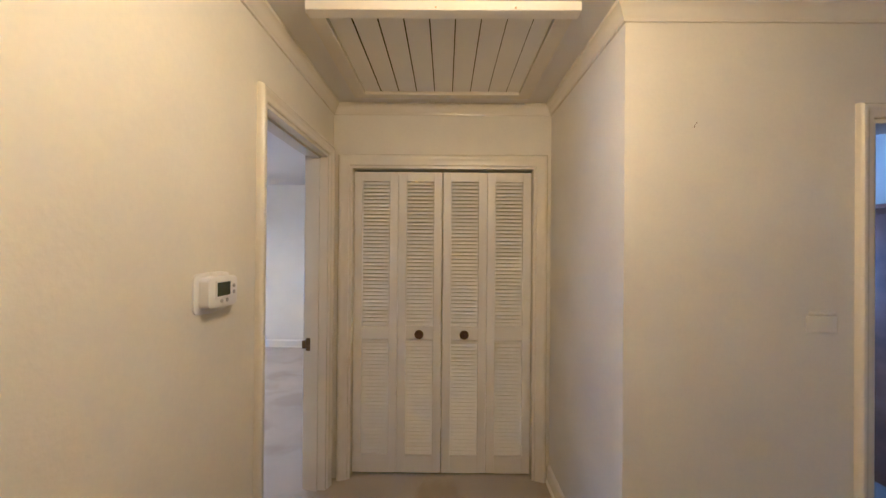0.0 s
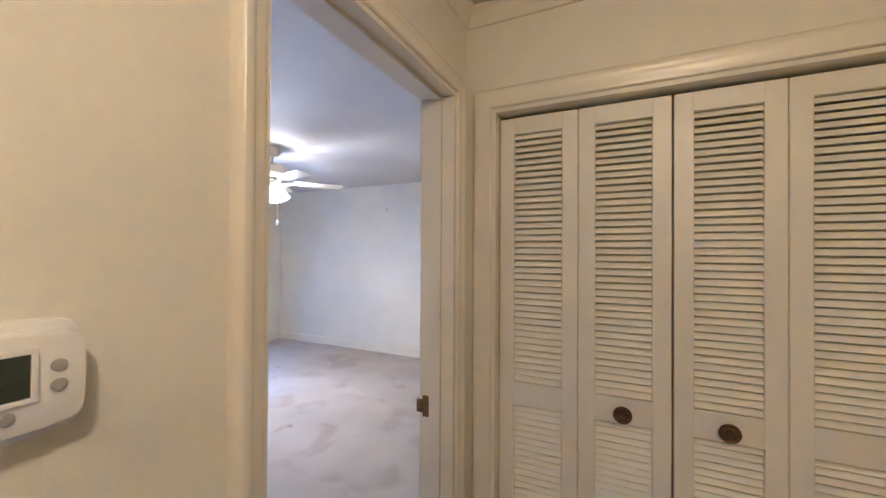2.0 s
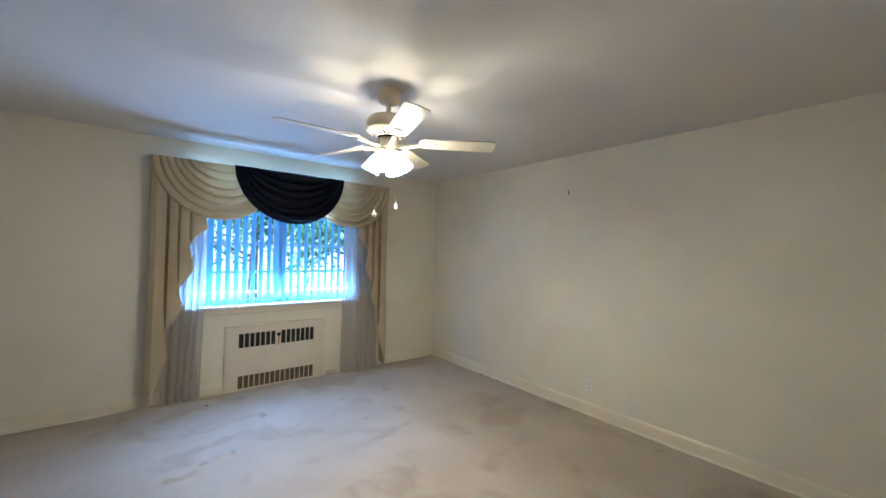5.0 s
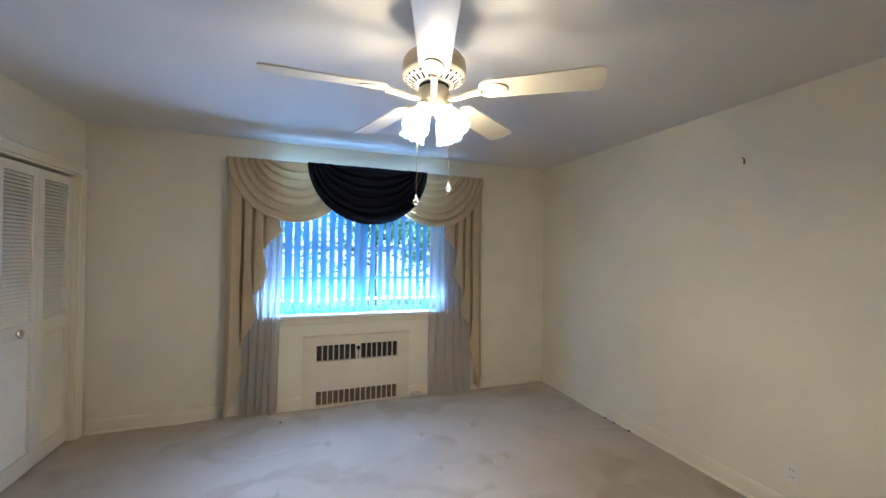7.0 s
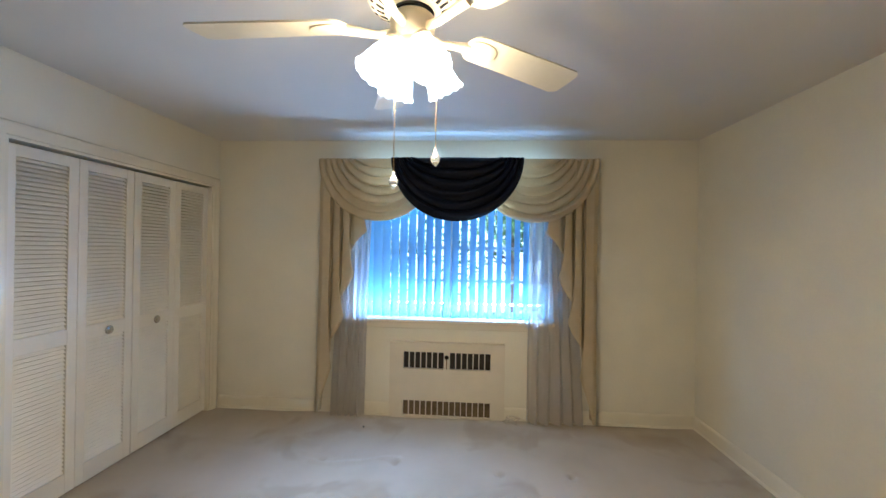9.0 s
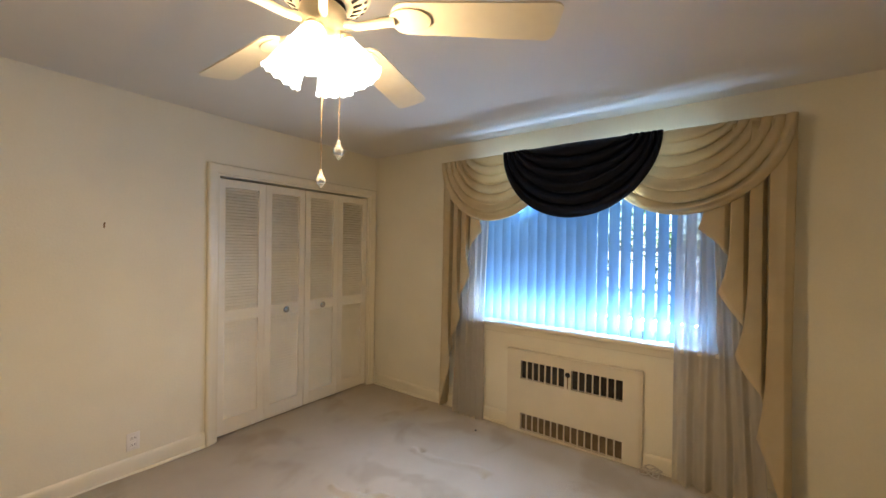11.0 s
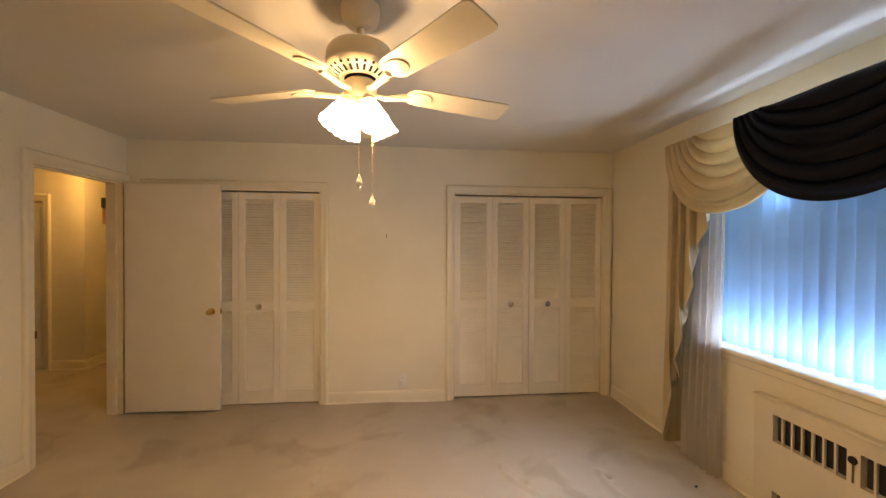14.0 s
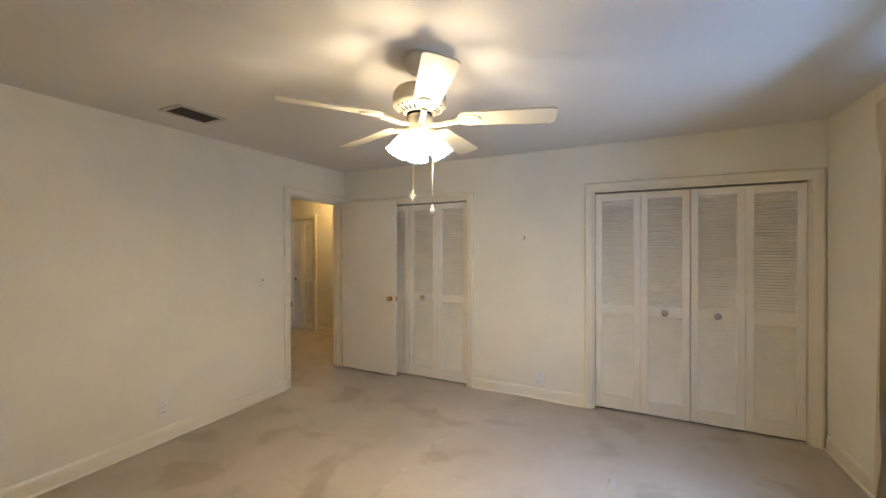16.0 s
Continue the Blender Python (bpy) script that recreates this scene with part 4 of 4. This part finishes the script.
def attic_shutter():
    ob = thing("attic_fan_shutter", "cream slatted attic fan shutter set in the ceiling", "ceiling shutter", pose(0, 0, CEIL))
    x0, x1, y0, y1 = -0.50, 0.41, 1.56, 2.31
    f = 0.075
    bm = bmesh.new()
    for a, b, c, d in ((x0 - f, x0, y0, y1 + f), (x1, x1 + f, y0, y1 + f), (x0, x1, y1, y1 + f)):
        box(bm, a, b, c, d, -0.014, -0.0005)
    for a, b, c, d in ((x0 - 0.014, x0, y0, y1 + 0.014), (x1, x1 + 0.014, y0, y1 + 0.014), (x0, x1, y1, y1 + 0.014)):
        box(bm, a, b, c, d, -0.024, -0.0135)
    part("frame", bm, TRIM, ob, smooth=0)
    bm = bmesh.new()
    box(bm, x0 - 0.055, x1 + 0.08, 1.50, 1.558, -0.038, -0.0005, 0.003, 1)
    lip = part("front_board", bm, DOOR, ob, "white painted front board")
    for x in (-0.06, 0.24):
        bm = bmesh.new()
        lathe(bm, [(0.004, 0.0), (0.004, 0.002), (0.002, 0.003)], 10, (x, 1.4995, -0.030), Matrix.Rotation(radians(90), 3, "X"))
        part("screw", bm, BRASS, lip)
    bm = bmesh.new()
    box(bm, x0, x1, y0, y1, -0.003, -0.0008)
    part("backing", bm, DARK, ob, smooth=0)
    edges = [x0] + [x0 + 0.097 + 0.105 * k for k in range(8)] + [x1]
    for a, b in zip(edges, edges[1:]):
        bm = bmesh.new()
        box(bm, a + 0.0025, b - 0.0025, y0, y1 - random.uniform(0.004, 0.009), -0.0085, -0.0065)
        bmesh.ops.rotate(bm, verts=bm.verts, cent=((a + b) / 2, 0, -0.0075), matrix=Matrix.Rotation(radians(random.uniform(2.0, 4.0)), 3, "Y"))
        part("slat", bm, DOOR, ob, smooth=0)


attic_shutter()


def ceiling_lamp():
    ob = thing("hall_ceiling_lamp", "round lit glass ceiling lamp in the hall", "ceiling lamp", pose(0.13, 0.72, CEIL))
    bm = bmesh.new()
    lathe(bm, [(0.085, -0.0005), (0.088, -0.012), (0.080, -0.020), (0.040, -0.022)], 32)
    part("base", bm, FAN_PAINT, ob)
    bm = bmesh.new()
    lathe(bm, [(0.076, -0.021), (0.105, -0.04), (0.118, -0.075), (0.105, -0.115), (0.070, -0.145), (0.025, -0.158)], 32)
    part("glass_shade", bm, BOWL, ob, "lit frosted glass bowl")


ceiling_lamp()


# ---- wall fittings ----
def thermostat():
    ob = thing("thermostat", "white digital thermostat with dark screen on its plate", "thermostat", pose(X_HALL, 1.272, 1.352, 0, 0, 90))
    # own x to the viewer's right (north), -y out of the wall
    def bulged(w, h, d0, d1, bow, r, name, mat, parent, label=""):
        pts = []
        for cx, cz, a0 in ((w - r, h - r, 0), (-w + r, h - r, 90), (-w + r, -h + r, 180), (w - r, -h + r, 270)):
            for k in range(6):
                a = radians(a0 + 18 * k)
                pts.append((cx + r * math.cos(a), cz + r * math.sin(a)))
        fine = []
        for (ax, az), (bx, bz) in zip(pts, pts[1:] + pts[:1]):
            n = 8 if math.hypot(bx - ax, bz - az) > 0.03 else 1
            for k in range(n):
                x, z = ax + (bx - ax) * k / n, az + (bz - az) * k / n
                fine.append((x + bow * 0.6 * (1 - (z / h) ** 2) * (1 if x > 0 else -1), z + bow * (1 - (x / w) ** 2) * (1 if z > 0 else -1)))
        bm = bmesh.new()
        rows = []
        for s, y in ((1, -d0), (1, -d1 + 0.004), (0.985, -d1 + 0.001), (0.95, -d1)):
            rows.append([bm.verts.new((x * s, y, z * s)) for x, z in fine])
        for a, b in zip(rows, rows[1:]):
            for k in range(len(a)):
                bm.faces.new((a[k], a[(k + 1) % len(a)], b[(k + 1) % len(b)], b[k]))
        bm.faces.new(rows[0])
        bm.faces.new(rows[-1])
        return part(name, bm, mat, parent, label, 35)
    plate = bulged(0.089, 0.058, 0.0, 0.006, 0.006, 0.014, "wall_plate", PLASTIC, ob)
    plate.location = (-0.006, 0, -0.002)
    body = bulged(0.076, 0.045, 0.006, 0.036, 0.004, 0.012, "body", PLASTIC, ob)
    bm = bmesh.new()
    box(bm, -0.038, 0.034, -0.0375, -0.034, -0.013, 0.030, 0.001, 1)
    part("screen", bm, LCD, body, "dark green unlit screen")
    bm = bmesh.new()
    for a, b, c, d in ((-0.043, -0.038, -0.018, 0.035), (0.034, 0.039, -0.018, 0.035), (-0.038, 0.034, -0.018, -0.013), (-0.038, 0.034, 0.030, 0.035)):
        box(bm, a, b, -0.0385, -0.034, c, d)
    part("screen_rim", bm, PLASTIC, body, smooth=0)
    for x, z in ((-0.012, -0.028), (0.017, -0.028), (0.055, 0.014), (0.055, -0.006)):
        bm = bmesh.new()
        lathe(bm, [(0.0066, 0.0), (0.0066, 0.0025), (0.0050, 0.0035), (0.001, 0.0030)], 16, (x, -0.0355, z), Matrix.Rotation(radians(90), 3, "X"))
        part("button", bm, GREY_PLASTIC, body, "small grey button")


thermostat()


def outlet(m):
    ob = thing("power_outlet", "white double power outlet plate on the wall", "power outlet", m, "wall outlets")
    bm = bmesh.new()
    box(bm, -0.035, 0.035, -0.006, 0, -0.057, 0.057, 0.003, 2)
    plate = part("plate", bm, PLASTIC, ob)
    for z in (-0.021, 0.021):
        bm = bmesh.new()
        box(bm, -0.016, 0.016, -0.0085, -0.005, z - 0.014, z + 0.014, 0.004, 2)
        socket = part("socket", bm, PLASTIC, plate)
        bm = bmesh.new()
        for x in (-0.007, 0.007):
            box(bm, x - 0.0015, x + 0.0015, -0.0092, -0.008, z - 0.003, z + 0.007)
        part("slots", bm, DARK, plate, smooth=0)
    return ob


def light_switch(m, label="cream light switch plate on the wall"):
    ob = thing("light_switch", label, "light switch", m)
    bm = bmesh.new()
    box(bm, -0.035, 0.035, -0.005, 0, -0.057, 0.057, 0.003, 2)
    plate = part("plate", bm, WALL, ob)
    bm = bmesh.new()
    box(bm, -0.005, 0.005, -0.014, -0.004, -0.004, 0.014, 0.001, 1)
    part("toggle", bm, GREY_PLASTIC, plate, "small grey toggle")
    return ob


def blank_plate(m):
    ob = thing("wall_plate", "cream painted-over blank plate on the hall wall", "wall plate", m)
    bm = bmesh.new()
    box(bm, -0.058, 0.058, -0.003, 0, -0.036, 0.028, 0.0025, 3)
    plate = part("plate", bm, HALL_WALL, ob)
    bm = bmesh.new()
    box(bm, -0.050, 0.050, -0.0036, -0.0005, 0.0285, 0.047, 0.002, 2)
    part("upper_lip", bm, HALL_WALL, plate)
    return ob


first = outlet(pose(-3.355, Y_S, 0.212, 0, 0, 180))
copy_thing(first, pose(-3.05, Y_N, 0.262))
copy_thing(first, pose(X_E, 3.66, 0.25, 0, 0, -90))
light_switch(pose(X_E, 2.76, 1.185, 0, 0, -90))
blank_plate(pose(1.415, Y_HC, 1.222))


def nail(m, size=1.0, label="small dark nail in the painted wall"):
    ob = thing("wall_nail", label, "nail", m, "wall nails")
    bm = bmesh.new()
    lathe(bm, [(0.0015 * size, -0.004), (0.0015 * size, 0.016), (0.005 * size, 0.017), (0.005 * size, 0.019)], 8, (0, 0, 0), Matrix.Rotation(radians(60), 3, "X"))
    part("shank", bm, BRONZE, ob)
    bm = bmesh.new()
    box(bm, -0.004 * size, 0.004 * size, -0.003, 0, -0.022 * size, 0.006 * size)
    part("hook", bm, BRONZE, ob)


nail(pose(-3.20, Y_S, 1.61, 0, 0, 180))
nail(pose(-3.32, Y_N, 2.105), 1.3, "small dark picture hook in the wall")
nail(pose(0.93, Y_HC, 1.97), 0.25)


def door_chime():
    ob = thing("wall_chime", "dark box chime with a brown wooden drop", "door chime", pose(X_PIER, -0.02, 0, 0, 0, -90))
    bm = bmesh.new()
    box(bm, -0.055, 0.055, -0.06, 0, 1.97, 2.10, 0.004, 1)
    part("case", bm, DARK, ob)
    bm = bmesh.new()
    box(bm, -0.035, 0.035, -0.035, 0, 1.77, 1.969, 0.004, 1)
    part("drop", bm, WOOD, ob, "brown wooden drop")


def chime_box():
    ob = thing("chime_box", "beige plastic chime box high on the hall wall", "door chime", pose(1.53, Y_PIER, 2.17, 0, 0, 180))
    bm = bmesh.new()
    box(bm, -0.06, 0.06, -0.045, 0, -0.07, 0.07, 0.006, 2)
    part("case", bm, VENT, ob)
    bm = bmesh.new()
    box(bm, -0.04, 0.04, -0.048, -0.044, -0.045, 0.045, 0.001, 1)
    part("front", bm, TRIM, ob)


door_chime()
chime_box()


def wardrobe():
    ob = thing("brown_wardrobe", "tall brown wooden wardrobe in the neighbouring bedroom", "wardrobe", pose(3.08, 2.75, 0, 0, 0, -90))
    bm = bmesh.new()
    box(bm, -0.7, 0.7, -0.3, 0.3, 0.05, 1.78, 0.006, 2)
    box(bm, -0.68, 0.68, -0.28, 0.28, 0, 0.05)
    part("body", bm, WOOD, ob)
    bm = bmesh.new()
    box(bm, -0.72, 0.72, -0.32, 0.32, 1.78, 1.81, 0.006, 2)
    part("top", bm, WOOD, ob)
    for s in (-1, 1):
        bm = bmesh.new()
        box(bm, min(0.005 * s, 0.68 * s), max(0.005 * s, 0.68 * s), -0.318, -0.301, 0.1, 1.74, 0.004, 2)
        d = part("door", bm, WOOD, ob)
        bm = bmesh.new()
        lathe(bm, [(0.012, 0), (0.008, 0.01), (0.015, 0.02), (0.004, 0.026)], 14, (0.06 * s, -0.318, 0.95), Matrix.Rotation(radians(90), 3, "X"))
        part("handle", bm, BRASS, d)


wardrobe()


def carpet_scrap(x, y, seed):
    rnd = random.Random(seed)
    ob = thing("carpet_scrap", "small dark scrap lying by the baseboard", "scrap", pose(x, y, 0.004, 0, 0, rnd.uniform(0, 90)), "scraps on the carpet")
    bm = bmesh.new()
    bmesh.ops.create_icosphere(bm, subdivisions=1, radius=0.014)
    for v in bm.verts:
        v.co = Vector((v.co.x * rnd.uniform(0.7, 1.4), v.co.y * rnd.uniform(0.4, 0.8), v.co.z * rnd.uniform(0.3, 0.6)))
    part("fluff", bm, GRILLE_DARK, ob)


for k, (x, y) in enumerate(((-4.43, 5.775), (-4.33, 5.78), (-4.17, 5.785), (-5.22, 3.02))):
    carpet_scrap(x, y, k)

# ---- outside ----
bm = bmesh.new()
box(bm, -400, 400, -400, 400, -0.9, -0.5)
structure("ground", bm, CONCRETE, "pale sunlit concrete drive and yard", "ground")


def leaf_cloud(name, parent, centre, spread, count, size, seed):
    rnd = np.random.default_rng(seed)
    clumps = rnd.normal(0, 0.5, (26, 3)) * spread + centre
    at = clumps[rnd.integers(0, 26, count)] + rnd.normal(0, 0.20, (count, 3)) * spread
    a = rnd.normal(0, 1, (count, 3))
    a /= np.linalg.norm(a, axis=1, keepdims=True)
    b = np.cross(a, rnd.normal(0, 1, (count, 3)))
    b /= np.linalg.norm(b, axis=1, keepdims=True)
    s = size * rnd.uniform(0.6, 1.3, (count, 1))
    co = np.stack([at - a * s, at + b * s * 0.45, at + a * s, at - b * s * 0.45], 1).reshape(-1, 3)
    me = bpy.data.meshes.new(name)
    me.from_pydata(co.tolist(), [], np.arange(count * 4).reshape(-1, 4).tolist())
    me.materials.append(LEAF)
    ob = new(name, me)
    ob.parent = parent
    return ob


def tree(x, y, height, seed):
    rnd = random.Random(seed)
    ob = thing("garden_tree", "leafy green tree standing in the yard outside", "tree", pose(x, y, -0.5), "yard trees")
    bm = bmesh.new()
    tube(bm, [(0, 0, 0), (0.05, 0.02, height * 0.25), (0.0, 0.08, height * 0.5), (0.1, 0.1, height * 0.8)], [0.17, 0.13, 0.10, 0.04], 10)
    for k in range(9):
        z = height * rnd.uniform(0.22, 0.7)
        a = rnd.uniform(0, 6.28)
        r = height * rnd.uniform(0.18, 0.32)
        tube(bm, [(0.03, 0.04, z), (r * 0.5 * math.cos(a), r * 0.5 * math.sin(a), z + 0.25), (r * math.cos(a), r * math.sin(a), z + rnd.uniform(0.2, 0.8))], [0.06, 0.04, 0.012], 6)
    part("trunk", bm, BARK, ob)
    leaf_cloud("crown", ob, np.array([0, 0, height * 0.60]), np.array([height * 0.33, height * 0.40, height * 0.36]), 8000, 0.085, seed)


for k, (x, y, h) in enumerate(((-13.5, 0.6, 5.2), (-14.5, 5.3, 5.8), (-13.0, 8.2, 5.0), (-16.5, -4.0, 6.2), (-17.0, 12.5, 6.0))):
    tree(x, y, h, 40 + k)
